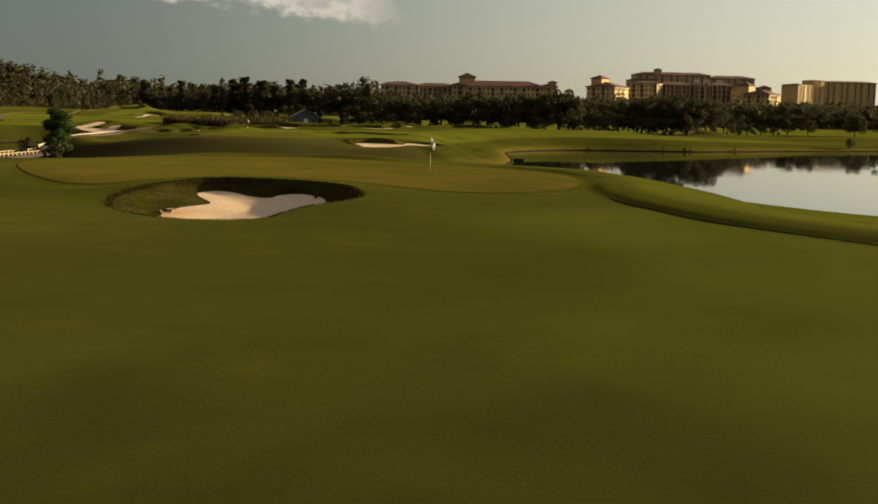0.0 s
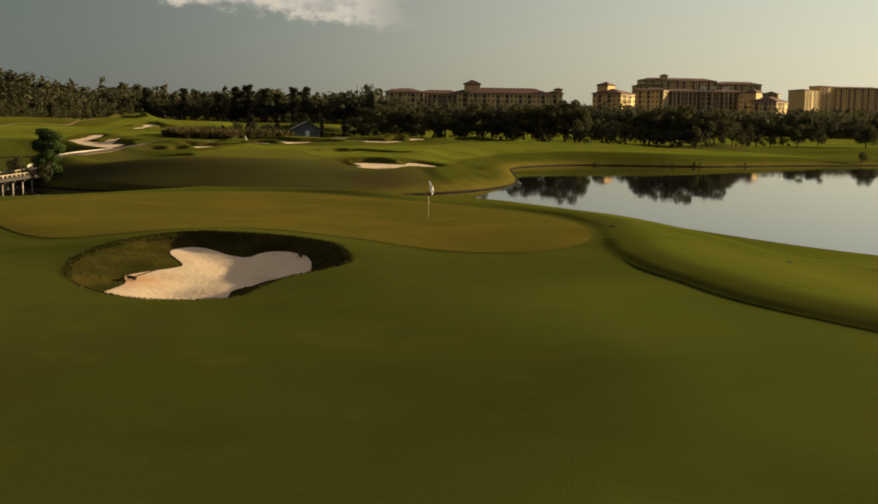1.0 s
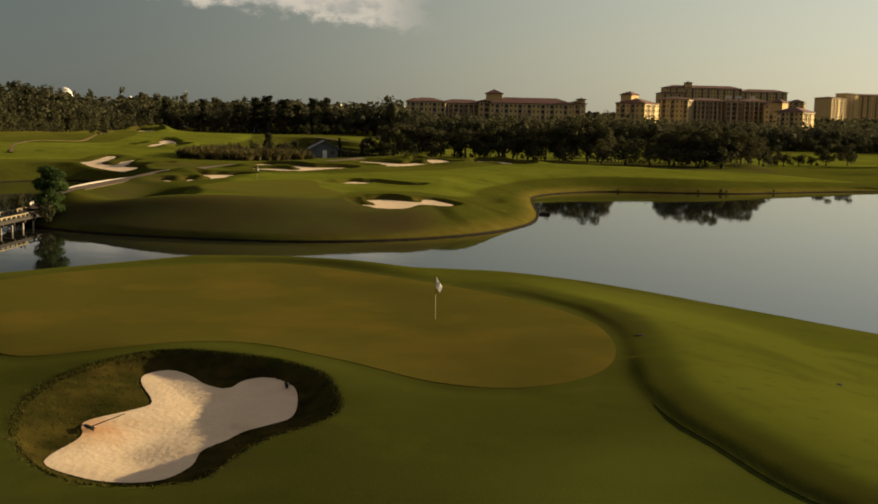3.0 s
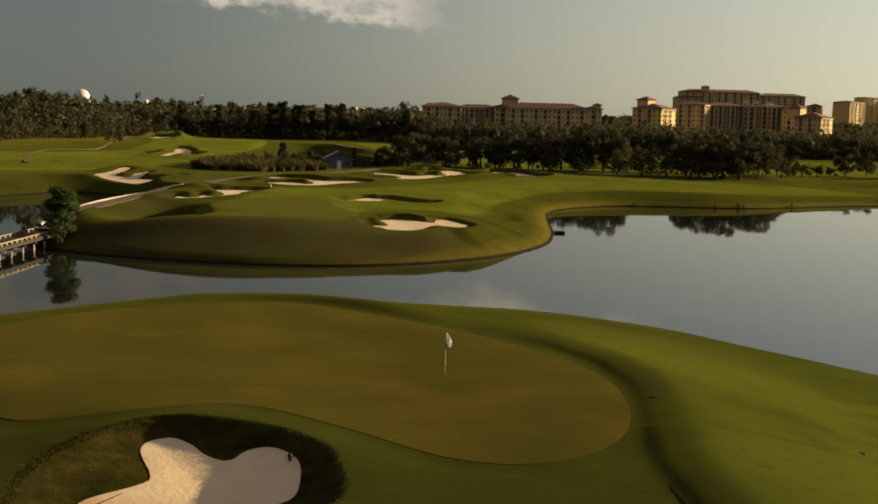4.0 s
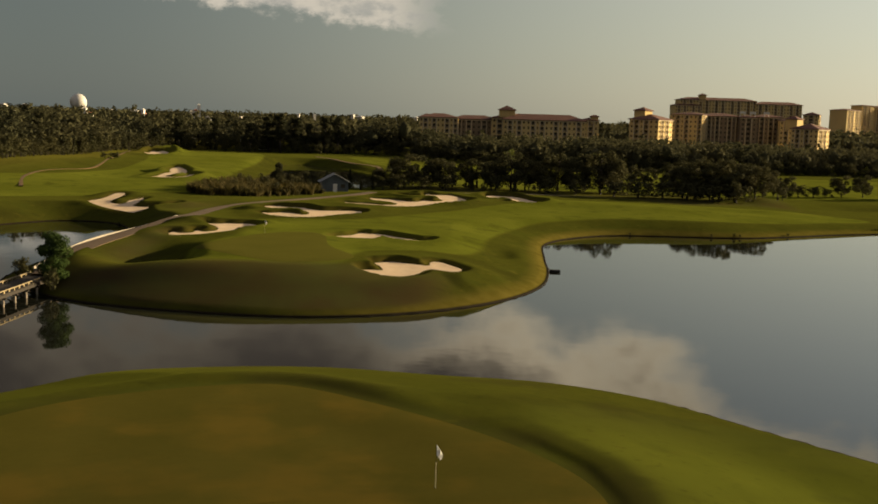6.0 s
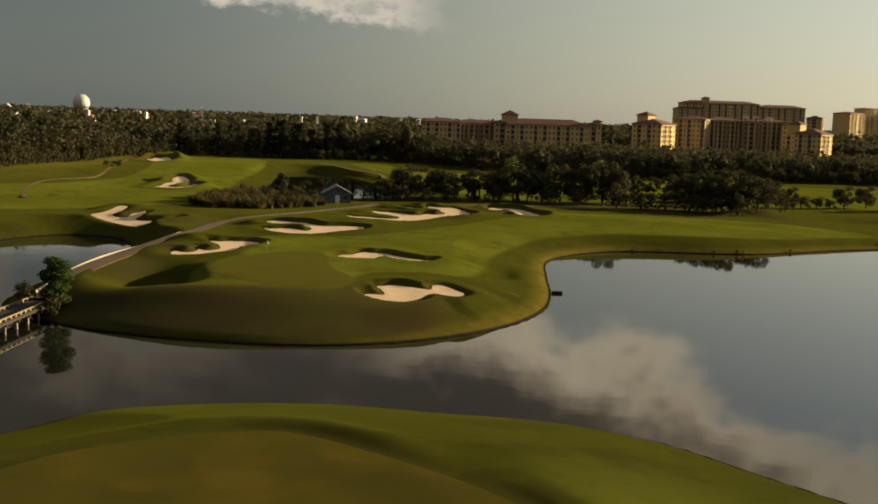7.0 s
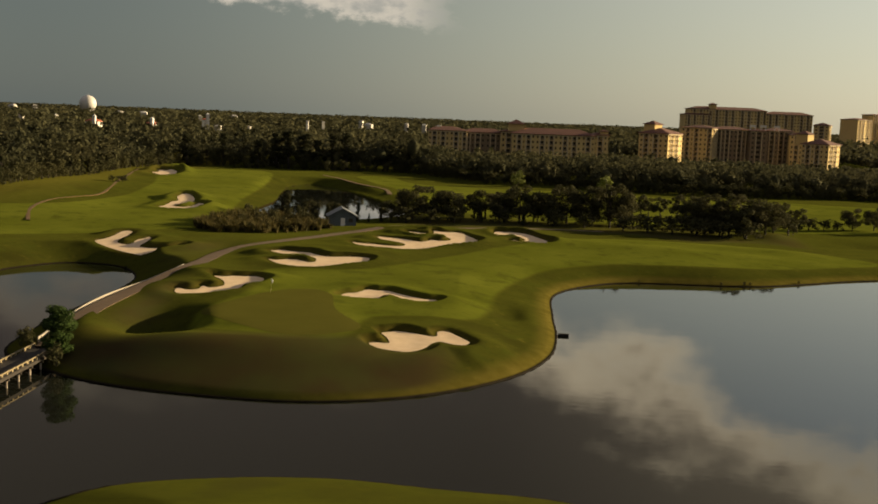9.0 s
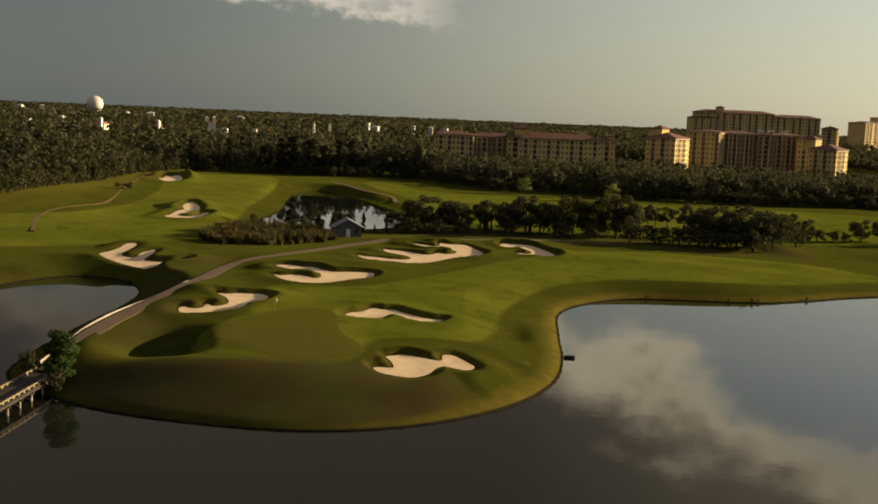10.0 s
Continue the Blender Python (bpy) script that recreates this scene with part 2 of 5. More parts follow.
def stain_sand():
    """Rust-coloured soil washed into one corner of the near bunker."""
    nt = SAND.node_tree
    N, L = nt.nodes.new, nt.links.new
    p = nt.nodes["Principled BSDF"]
    base = p.inputs["Base Color"].links[0].from_socket
    geo = N("ShaderNodeNewGeometry")
    gap = N("ShaderNodeVectorMath")
    gap.operation = "DISTANCE"
    L(geo.outputs["Position"], gap.inputs[0])
    gap.inputs[1].default_value = (-11.9, 47.0, 2.7)
    n = N("ShaderNodeTexNoise")
    n.inputs["Scale"].default_value, n.inputs["Detail"].default_value = 1.1, 5.0
    L(geo.outputs["Position"], n.inputs["Vector"])
    s = N("ShaderNodeMath")
    s.operation = "MULTIPLY_ADD"
    L(n.outputs[0], s.inputs[0])
    s.inputs[1].default_value = 2.2
    L(gap.outputs["Value"], s.inputs[2])
    r = N("ShaderNodeMapRange")
    r.interpolation_type = "SMOOTHSTEP"
    L(s.outputs[0], r.inputs[0])
    r.inputs[1].default_value, r.inputs[2].default_value, r.inputs[3].default_value, r.inputs[4].default_value = 1.0, 3.4, 0.75, 0.0
    m = N("ShaderNodeMix")
    m.data_type = "RGBA"
    L(r.outputs[0], m.inputs[0])
    L(base, m.inputs[6])
    m.inputs[7].default_value = (0.46, 0.22, 0.08, 1)
    L(m.outputs[2], p.inputs["Base Color"])


stain_sand()
DIRT = material("worn_sandy_soil", (0.085, 0.046, 0.012), (0.115, 0.066, 0.022), scale=0.3, fine=5, rough=0.95, bump=0.01)
BANK = material("bank_soil", (0.006, 0.005, 0.003), (0.016, 0.012, 0.007), scale=0.6, fine=6, rough=0.95, spec=0.05, bump=0.03)
# turf with shade in its colour, for the fairway edge and the bunker rim
SHADED_TURF = material("shaded_turf", (0.020, 0.020, 0.006), (0.038, 0.037, 0.009), scale=0.8, fine=9, rough=0.95, spec=0.0)
CONCRETE = material("path_concrete", (0.070, 0.044, 0.022), (0.105, 0.068, 0.037), scale=0.5, fine=8, rough=0.9, bump=0.01)
KERB = material("pale_concrete", (0.24, 0.21, 0.16), (0.34, 0.30, 0.24), scale=0.9, fine=9, rough=0.85, bump=0.01)
TIMBER = material("bridge_timber", (0.014, 0.011, 0.008), (0.032, 0.025, 0.018), scale=2.0, fine=20, rough=0.85, bump=0.01, per_object=0.5)
RAILWOOD = material("pale_rail_timber", (0.16, 0.125, 0.068), (0.25, 0.195, 0.105), scale=2.0, fine=20, rough=0.8, bump=0.01, per_object=0.3)
PILE = material("pile_timber", (0.16, 0.13, 0.10), (0.38, 0.32, 0.25), scale=1.4, fine=12, rough=0.9, bump=0.02, per_object=0.4)
BARK = material("bark", (0.016, 0.013, 0.010), (0.038, 0.030, 0.023), scale=1.2, fine=9, rough=0.95, bump=0.04)
# oak and pine leaves are lightened to stand in for haze
LEAF = leafy(material("oak_leaves", (0.040, 0.041, 0.019), (0.062, 0.057, 0.024), scale=0.5, fine=3, rough=0.9, spec=0.03, island=0.7, per_object=0.5))
PINE = leafy(material("pine_needles", (0.028, 0.031, 0.016), (0.044, 0.042, 0.019), scale=0.4, fine=3, rough=0.9, spec=0.03, island=0.7, per_object=0.5))
BROAD = leafy(material("dense_dark_leaves", (0.022, 0.038, 0.011), (0.046, 0.070, 0.018), scale=0.5, fine=3, rough=0.9, spec=0.03, island=0.7))
FRESH = leafy(material("fresh_leaves", (0.075, 0.095, 0.014), (0.15, 0.16, 0.03), scale=0.5, fine=3, rough=0.8, spec=0.25, island=0.6))
# the far canopy's leaf colour is lifted further, as painted haze
WOODS = leafy(material("woods_leaves", (0.043, 0.045, 0.024), (0.070, 0.064, 0.030), scale=0.03, fine=0.3, rough=0.9, spec=0.03, island=0.3))
REED = leafy(material("reed_blades", (0.036, 0.035, 0.010), (0.110, 0.086, 0.026), scale=0.4, fine=3, rough=0.9, spec=0.15, island=0.8))
TUFT = leafy(material("tuft_blades", (0.030, 0.029, 0.007), (0.070, 0.056, 0.014), scale=0.8, fine=6, rough=0.9, spec=0.1, island=0.8))
STUCCO = material("tan_stucco", (0.48, 0.345, 0.135), (0.57, 0.420, 0.175), scale=0.06, fine=0.9, rough=0.9, bump=0.01)
# the tan stucco with cast shade in its colour; balcony rails use it too
STUCCO_DARK = material("dark_shaded_stucco", (0.16, 0.115, 0.070), (0.215, 0.158, 0.096), scale=0.06, fine=0.9, rough=0.9)
TRIM = material("cream_trim", (0.42, 0.335, 0.20), (0.52, 0.42, 0.26), scale=0.3, fine=3, rough=0.85)
ROOF = material("terracotta_tiles", (0.095, 0.042, 0.027), (0.145, 0.064, 0.040), scale=0.12, fine=1.6, rough=0.85, bump=0.05, bump_scale=1.8)
ROOF_RED = material("red_tiles", (0.26, 0.07, 0.035), (0.34, 0.10, 0.05), scale=0.3, fine=2, rough=0.8)
HOUSE = material("distant_render", (0.34, 0.31, 0.26), (0.70, 0.66, 0.58), scale=0.05, fine=1, rough=0.8, per_object=0.8)
WHITE = material("white_paint", (0.50, 0.48, 0.44), (0.66, 0.63, 0.58), scale=0.2, fine=3, rough=0.6)
HUTWALL = material("blue_grey_boards", (0.055, 0.066, 0.074), (0.085, 0.10, 0.11), scale=0.8, fine=8, rough=0.7)
HUTROOF = material("grey_blue_roof", (0.085, 0.092, 0.094), (0.13, 0.138, 0.14), scale=0.5, fine=6, rough=0.5, metal=0.0)
BLACK = material("black_plastic", (0.010, 0.010, 0.010), (0.025, 0.024, 0.022), scale=4, rough=0.9, spec=0.1)
POLE = material("flagstick_paint", (0.40, 0.36, 0.24), (0.55, 0.50, 0.36), scale=3, rough=0.5)
CLOTH = material("flag_cloth", (0.70, 0.69, 0.66), (0.82, 0.81, 0.78), scale=5, rough=0.85)
GOLD = material("dome_panels", (0.42, 0.40, 0.36), (0.56, 0.53, 0.48), scale=0.15, fine=1.0, rough=0.5)


def glass_material():
    m = bpy.data.materials.new("window_glass")
    m.use_nodes = True
    p = m.node_tree.nodes["Principled BSDF"]
    p.inputs["Base Color"].default_value = (0.045, 0.038, 0.030, 1)
    p.inputs["Roughness"].default_value = 0.2
    return m


GLASS = glass_material()


def water_material():
    m = bpy.data.materials.new("lake_water")
    m.use_nodes = True
    nt = m.node_tree
    p = nt.nodes["Principled BSDF"]
    p.inputs["Base Color"].default_value = (0.010, 0.011, 0.008, 1)
    p.inputs["Roughness"].default_value, p.inputs["IOR"].default_value = 0.03, 1.36
    p.inputs["Specular IOR Level"].default_value = 0.52
    geo = nt.nodes.new("ShaderNodeNewGeometry")
    heights = []
    for s, d in ((0.10, 0.0), (0.9, 0.0)):
        n = nt.nodes.new("ShaderNodeTexNoise")
        n.inputs["Scale"].default_value, n.inputs["Detail"].default_value = s, 3.0
        nt.links.new(geo.outputs["Position"], n.inputs["Vector"])
        heights.append(n.outputs[0])
    b = nt.nodes.new("ShaderNodeBump")
    b.inputs["Distance"].default_value = 0.012
    nt.links.new(heights[0], b.inputs["Height"])
    c = nt.nodes.new("ShaderNodeBump")
    c.inputs["Distance"].default_value = 0.0015
    nt.links.new(heights[1], c.inputs["Height"])
    nt.links.new(b.outputs[0], c.inputs["Normal"])
    nt.links.new(c.outputs[0], p.inputs["Normal"])
    return m


WATER = water_material()


# ---- mesh helpers ----
def thing(name, m, label="", category="", group="", kind=""):
    ob = new(name)
    ob.empty_display_size = 0.2
    ob.matrix_world = m
    return tagged(ob, label, category, group, kind)


def part(name, data, mat, parent, label="", at=None):
    """Links a bmesh or a mesh as one object under a thing or a part."""
    if isinstance(data, bmesh.types.BMesh):
        me = bpy.data.meshes.new(name)
        data.to_mesh(me)
        data.free()
        data = me
    if mat and not data.materials:
        data.materials.append(mat)
    ob = new(name, data)
    ob.parent = parent
    if at is not None:
        ob.matrix_local = at
    return tagged(ob, label)


def mesh_from(name, verts, faces, smooth=False):
    me = bpy.data.meshes.new(name)
    verts, faces = np.asarray(verts, np.float32), [np.asarray(f, np.int32) for f in (faces if isinstance(faces, list) else [faces])]
    loops = np.concatenate([f.ravel() for f in faces])
    totals = np.concatenate([np.full(len(f), f.shape[1], np.int32) for f in faces])
    me.vertices.add(len(verts))
    me.vertices.foreach_set("co", verts.ravel())
    me.loops.add(len(loops))
    me.loops.foreach_set("vertex_index", loops)
    me.polygons.add(len(totals))
    me.polygons.foreach_set("loop_start", np.concatenate([[0], np.cumsum(totals)[:-1]]).astype(np.int32))
    me.polygons.foreach_set("loop_total", totals)
    me.polygons.foreach_set("use_smooth", np.full(len(totals), smooth))
    me.update(calc_edges=True)
    return me


def box(bm, x0, x1, y0, y1, z0, z1, m=None):
    vs = [bm.verts.new((x, y, z)) for z in (z0, z1) for x, y in ((x0, y0), (x1, y0), (x1, y1), (x0, y1))]
    if m is not None:
        for v in vs:
            v.co = m @ v.co
    for f in ((3, 2, 1, 0), (4, 5, 6, 7), (0, 1, 5, 4), (1, 2, 6, 5), (2, 3, 7, 6), (3, 0, 4, 7)):
        bm.faces.new([vs[i] for i in f])
    return vs


def rod(bm, a, b, ra, rb, n=8):
    a, b = Vector(a), Vector(b)
    q = (b - a).to_track_quat("Z", "Y")
    rings = [[bm.verts.new(c + q @ Vector((r * math.cos(k * math.tau / n), r * math.sin(k * math.tau / n), 0))) for k in range(n)] for c, r in ((a, ra), (b, rb))]
    for k in range(n):
        bm.faces.new((rings[0][k], rings[0][(k + 1) % n], rings[1][(k + 1) % n], rings[1][k])).smooth = True
    bm.faces.new(rings[0][::-1])
    bm.faces.new(rings[1])


def smooth_loop(points, n=5):
    """A closed smooth curve through the points."""
    p = np.asarray(points, float)
    a, b, c, d = np.roll(p, 1, 0), p, np.roll(p, -1, 0), np.roll(p, -2, 0)
    out = [0.5 * (2 * b + (c - a) * u + (2 * a - 5 * b + 4 * c - d) * u * u + (3 * b - a - 3 * c + d) * u ** 3) for u in np.arange(n) / n]
    return np.stack(out, 1).reshape(-1, 2)


def away(loop, X, Y):
    """Signed distance to a closed loop, minus inside; only worked out near it."""
    X, Y = np.asarray(X, float), np.asarray(Y, float)
    best, inside = np.full(X.shape, 1e9), np.zeros(X.shape, bool)
    for (x0, y0), (x1, y1) in zip(loop, np.roll(loop, -1, 0)):
        dx, dy = x1 - x0, y1 - y0
        u = np.clip(((X - x0) * dx + (Y - y0) * dy) / (dx * dx + dy * dy + 1e-12), 0, 1)
        np.minimum(best, (X - x0 - u * dx) ** 2 + (Y - y0 - u * dy) ** 2, out=best)
        if y0 != y1:
            inside ^= ((y0 > Y) != (y1 > Y)) & (X < dx * (Y - y0) / dy + x0)
    return np.where(inside, -1, 1) * np.sqrt(best)


def near(loop, X, Y, reach):
    """As away(), but 'reach' wherever the point lies further off than that."""
    out = np.full(np.shape(X), float(reach))
    (x0, y0), (x1, y1) = loop.min(0) - reach, loop.max(0) + reach
    k = (X > x0) & (X < x1) & (Y > y0) & (Y < y1)
    if k.any():
        out[k] = np.minimum(away(loop, X[k], Y[k]), reach)
    return out


def ease(v):
    v = np.clip(v, 0, 1)
    return v * v * (3 - 2 * v)


# ---- the plan of the course ----
LAKE = smooth_loop([(-62, 62), (-44, 78), (-34, 90), (-28.5, 97.6), (-20, 101.1), (-11, 102.3), (-2, 101.1), (7.4, 99.8), (15.5, 95.2), (22, 87.6), (31, 78), (48, 66), (90, 40), (200, 30),
                    (260, 150), (200, 268), (120, 256), (79, 240), (63, 230.4), (50, 224), (29.5, 222.2), (20, 216), (12.8, 203), (11.4, 183), (11.0, 166), (9.0, 152), (3.4, 139.8), (-6.2, 130.3),
                    (-18, 125.8), (-32, 126.9), (-42.6, 130.2), (-50, 135.5), (-56.6, 142), (-58.8, 156), (-59.2, 174), (-59, 190), (-61, 203.5), (-68, 214.5), (-78, 216), (-84, 208), (-92, 192), (-130, 170), (-160, 100), (-120, 60)])
POND = smooth_loop([(-61.8, 298.2), (-63.5, 313.3), (-64.0, 342.3), (-69.5, 384.7), (-72.2, 413.7), (-66.1, 427.0), (-52.5, 406.0), (-40.9, 377.0), (-31.0, 352.1), (-22.1, 330.6), (-22.1, 317.2), (-27.9, 305.3), (-39.8, 294.0), (-51.8, 288.5)])
GREEN_NEAR = smooth_loop([(-26.6, 70), (-24.5, 75.2), (-21.4, 78.4), (-16, 81.8), (-11, 82.7), (-4.4, 78.6), (2.4, 72.6), (6.6, 66.2), (7.6, 60), (6.6, 54.6), (3.6, 51.6), (0, 51.7), (-4.3, 54.6), (-9, 57.2), (-13.6, 55.7), (-17.6, 55), (-21.2, 58.2), (-24.8, 64)])
GREEN_FAR = smooth_loop([(-36.6, 156.4), (-34.4, 164.1), (-30.3, 173.6), (-25.8, 176.8), (-21.7, 172.6), (-19.4, 161), (-15, 151.6), (-15.2, 147), (-19.9, 143.4), (-24.2, 143.4), (-29, 147.2), (-33.6, 151.7)])
# mown fairways: before the near green, round the far green, along the far shore, and the hole on the left
FAIRWAYS = [smooth_loop(p, 4) for p in (
    [(-60, -60), (-40, 30), (-32, 60), (-27.5, 72), (-21, 80), (-11, 84), (-3.6, 80), (3.2, 73.6), (7.5, 66.5), (8.3, 61), (7.7, 54), (8.5, 47.5), (9.4, 43.8), (11.2, 38.6), (14.2, 32), (19, 22), (30, 0), (40, -60)],
    [(-37, 150), (-33, 178), (-36, 196), (-24, 198), (-16, 206), (-6, 226), (6, 246), (30, 274), (57, 279), (78, 272), (87, 262), (84, 254), (60, 238), (36, 232), (25, 229.8), (13.5, 221), (7, 208), (2.5, 190), (1, 172), (-2, 162), (-14, 158), (-16, 143.5), (-24, 142.5)],
    [(-150, 250), (-104, 232), (-88, 236), (-66, 252), (-66, 284), (-71, 330), (-78, 400), (-88, 452), (-106, 462), (-122, 440), (-116, 396), (-105, 352), (-104, 300), (-112, 276)],
    [(-10, 330), (40, 318), (140, 326), (200, 380), (120, 422), (20, 424), (-25, 430), (-40, 456), (-52, 448), (-30, 394)])]
# bunkers: sand outline, level of the sand, width of the grass face round it, height of the lip beyond, where the level holds, the fall of the sand, the least height of the rim over it
BUNKERS = []


def bunker(outline, level, face, lip, y0, fall, rim):
    BUNKERS.append((smooth_loop(outline, 4), level, face, lip, y0, fall, rim))


bunker([(-12.3, 44.1), (-11.9, 46.3), (-12.3, 47.8), (-11.0, 49.2), (-10.6, 50.1), (-11.7, 52.4), (-11.8, 53.5), (-11.0, 54.1), (-10.0, 53.4), (-9.2, 52.4), (-8.2, 51.9), (-7.8, 53.0), (-6.9, 53.5), (-5.9, 52.7), (-5.4, 51.3), (-5.2, 49.0), (-5.8, 48.1), (-6.6, 47.3), (-7.0, 46.4), (-7.6, 45.4), (-7.6, 44.1), (-8.2, 42.9), (-9.5, 42.6), (-10.9, 43.0)], 2.3, 1.9, 0.22, 42, 0.062, 0.0)
bunker([(-12.1, 150.6), (-11.3, 151.1), (-10.2, 151.9), (-8.6, 151.4), (-6.7, 150.4), (-5.1, 149.9), (-5.1, 152.4), (-4.4, 153.1), (-3.5, 152.5), (-2.6, 151.0), (-1.6, 149.2), (-0.9, 147.8), (-1.2, 146.4), (-2.0, 146.0), (-3.3, 146.5), (-4.5, 147.3), (-5.4, 146.3), (-6.1, 143.8), (-6.9, 142.4), (-7.9, 141.5), (-9.1, 141.5), (-10.4, 142.0), (-11.7, 142.7), (-12.7, 144.0), (-13.0, 145.0), (-12.1, 145.4), (-11.0, 145.2), (-10.6, 145.8), (-11.3, 148.6)], 2.55, 1.3, 0.12, 147, 0.030, 0.28)
bunker([(-20.7, 174.5), (-20.2, 176.8), (-18.6, 178.0), (-17.3, 181.0), (-15.9, 180.4), (-14.1, 180.5), (-12.8, 179.1), (-11.0, 177.4), (-9.2, 175.8), (-7.5, 175.0), (-6.3, 174.9), (-7.1, 172.7), (-8.6, 172.4), (-9.8, 173.2), (-11.1, 174.1), (-12.6, 176.6), (-13.8, 177.5), (-14.6, 176.1), (-15.2, 173.1), (-16.3, 172.8), (-17.6, 172.9), (-19.3, 173.7)], 2.98, 1.4, 0.20, 172, 0.020, 0.60)
bunker([(-44.9, 172.5), (-45.1, 175.3), (-44.0, 174.3), (-42.7, 174.2), (-42.0, 175.2), (-42.0, 177.7), (-40.8, 176.4), (-39.4, 177.6), (-39.2, 179.7), (-40.6, 183.4), (-42.6, 186.1), (-41.1, 186.0), (-39.5, 186.9), (-37.9, 186.8), (-36.6, 187.2), (-35.2, 186.6), (-34.2, 185.0), (-34.3, 181.9), (-34.6, 179.6), (-35.6, 178.5), (-36.5, 177.0), (-36.9, 173.6), (-38.0, 172.2), (-39.8, 171.0), (-42.1, 170.4), (-43.5, 170.5)], 3.10, 1.4, 0.55, 176, 0.030, 0.55)
bunker([(-38.2, 207.7), (-36.8, 206.9), (-35.0, 208.0), (-33.0, 208.0), (-30.6, 205.8), (-29.6, 207.2), (-30.2, 210.5), (-31.7, 212.5), (-33.9, 213.1), (-36.1, 213.6), (-37.9, 215.0), (-39.6, 217.0), (-37.5, 218.3), (-35.1, 217.0), (-32.4, 216.6), (-30.5, 214.6), (-28.2, 212.9), (-25.2, 213.7), (-22.7, 213.9), (-20.7, 213.2), (-20.7, 209.2), (-21.8, 207.1), (-24.0, 204.9), (-26.1, 202.7), (-27.9, 201.1), (-29.7, 200.6), (-32.2, 201.0), (-35.0, 202.9), (-36.6, 204.7)], 3.60, 1.4, 0.42, 209, 0.030, 0.28)
bunker([(-27.8, 242.3), (-25.9, 240.5), (-23.0, 239.9), (-19.9, 238.5), (-17.0, 238.7), (-16.3, 241.3), (-17.5, 244.1), (-20.1, 246.5), (-22.1, 248.3), (-23.3, 252.2), (-21.2, 251.2), (-18.6, 250.4), (-16.1, 248.7), (-14.2, 246.8), (-12.4, 247.4), (-11.0, 250.4), (-9.5, 249.2), (-7.5, 250.7), (-7.4, 254.2), (-9.3, 257.0), (-11.1, 257.3), (-13.6, 256.5), (-15.7, 259.4), (-17.9, 263.3), (-15.2, 262.3), (-12.6, 260.4), (-11.4, 261.8), (-11.6, 266.4), (-10.0, 265.1), (-8.3, 264.7), (-5.8, 264.7), (-3.1, 258.3), (-1.1, 251.1), (-2.2, 245.9), (-4.5, 243.5), (-7.4, 241.8), (-9.6, 239.5), (-11.7, 236.6), (-13.3, 234.6), (-15.4, 233.2), (-17.7, 233.2), (-20.6, 233.8), (-23.6, 235.1), (-25.9, 238.1)], 3.35, 1.3, 0.60, 248, 0.020, 0.30)
bunker([(2.3, 272.0), (3.9, 268.7), (6.9, 269.8), (8.6, 266.7), (9.5, 262.5), (8.2, 260.3), (6.2, 261.3), (5.7, 257.7), (7.5, 254.9), (9.9, 254.9), (11.9, 253.0), (13.7, 253.6), (15.0, 256.5), (14.0, 263.1), (12.0, 268.7), (9.9, 273.7), (7.3, 275.7), (4.9, 275.8), (3.0, 276.2)], 2.90, 1.3, 0.50, 263, 0.020, 0.30)
bunker([(-77.4, 228.5), (-76.2, 230.7), (-75.4, 234.0), (-75.1, 238.4), (-73.1, 238.3), (-72.8, 234.6), (-73.1, 231.4), (-72.9, 228.4), (-70.9, 226.4), (-69.5, 227.2), (-69.7, 230.6), (-68.7, 232.4), (-68.1, 234.0), (-67.3, 232.2), (-67.3, 228.6), (-67.3, 225.2), (-65.5, 224.2), (-63.3, 224.2), (-60.6, 224.3), (-59.0, 227.5), (-59.1, 224.1), (-60.7, 221.9), (-62.3, 220.2), (-62.9, 218.3), (-64.6, 217.9), (-67.2, 219.2), (-69.9, 220.9), (-73.1, 223.5), (-75.6, 225.9)], 2.75, 1.3, 0.60, 228, 0.100, 0.28)
bunker([(-84.2, 292.6), (-83.5, 295.3), (-84.3, 303.8), (-83.6, 308.1), (-86.4, 316.7), (-86.7, 325.4), (-84.1, 322.0), (-80.6, 313.4), (-78.9, 304.7), (-80.6, 301.5), (-81.6, 296.0), (-78.4, 293.6), (-76.7, 296.7), (-76.5, 303.1), (-74.8, 301.2), (-74.8, 295.0), (-75.8, 289.8), (-78.4, 288.9), (-81.3, 290.1)], 4.60, 1.8, 1.10, 305, 0.030, 0.35)
bunker([(-122.0, 407.2), (-120.3, 408.5), (-124.5, 424.6), (-121.0, 419.5), (-120.7, 427.8), (-114.6, 413.1), (-111.3, 397.7), (-113.7, 392.4), (-117.0, 396.7)], 6.10, 3.0, 1.20, 409, 0.000, 0.40)
RIM_NEAR = smooth_loop([(-13.8, 45.1), (-14.8, 48.4), (-14.8, 50.6), (-14.2, 52.6), (-12.5, 54.6), (-10.8, 55.2), (-7.8, 54.4), (-6.0, 53.3), (-4.5, 51.7), (-3.6, 48.7), (-3.5, 46.9), (-4.4, 45.5), (-5.5, 44.3), (-6.3, 42.2), (-6.7, 41.0), (-8.4, 40.4), (-10.1, 40.7), (-11.8, 42.1)], 4)
LINE = np.array([(-15, 90), (-1.1, 80.0), (4.1, 72.7), (6.85, 68.2), (7.85, 63.5), (7.95, 60.4), (7.6, 56), (7.45, 52), (8.0, 48), (9.0, 45), (10.0, 41.6), (11.5, 38.6), (14.2, 34.0), (19, 25), (30, 5), (46, -30)])

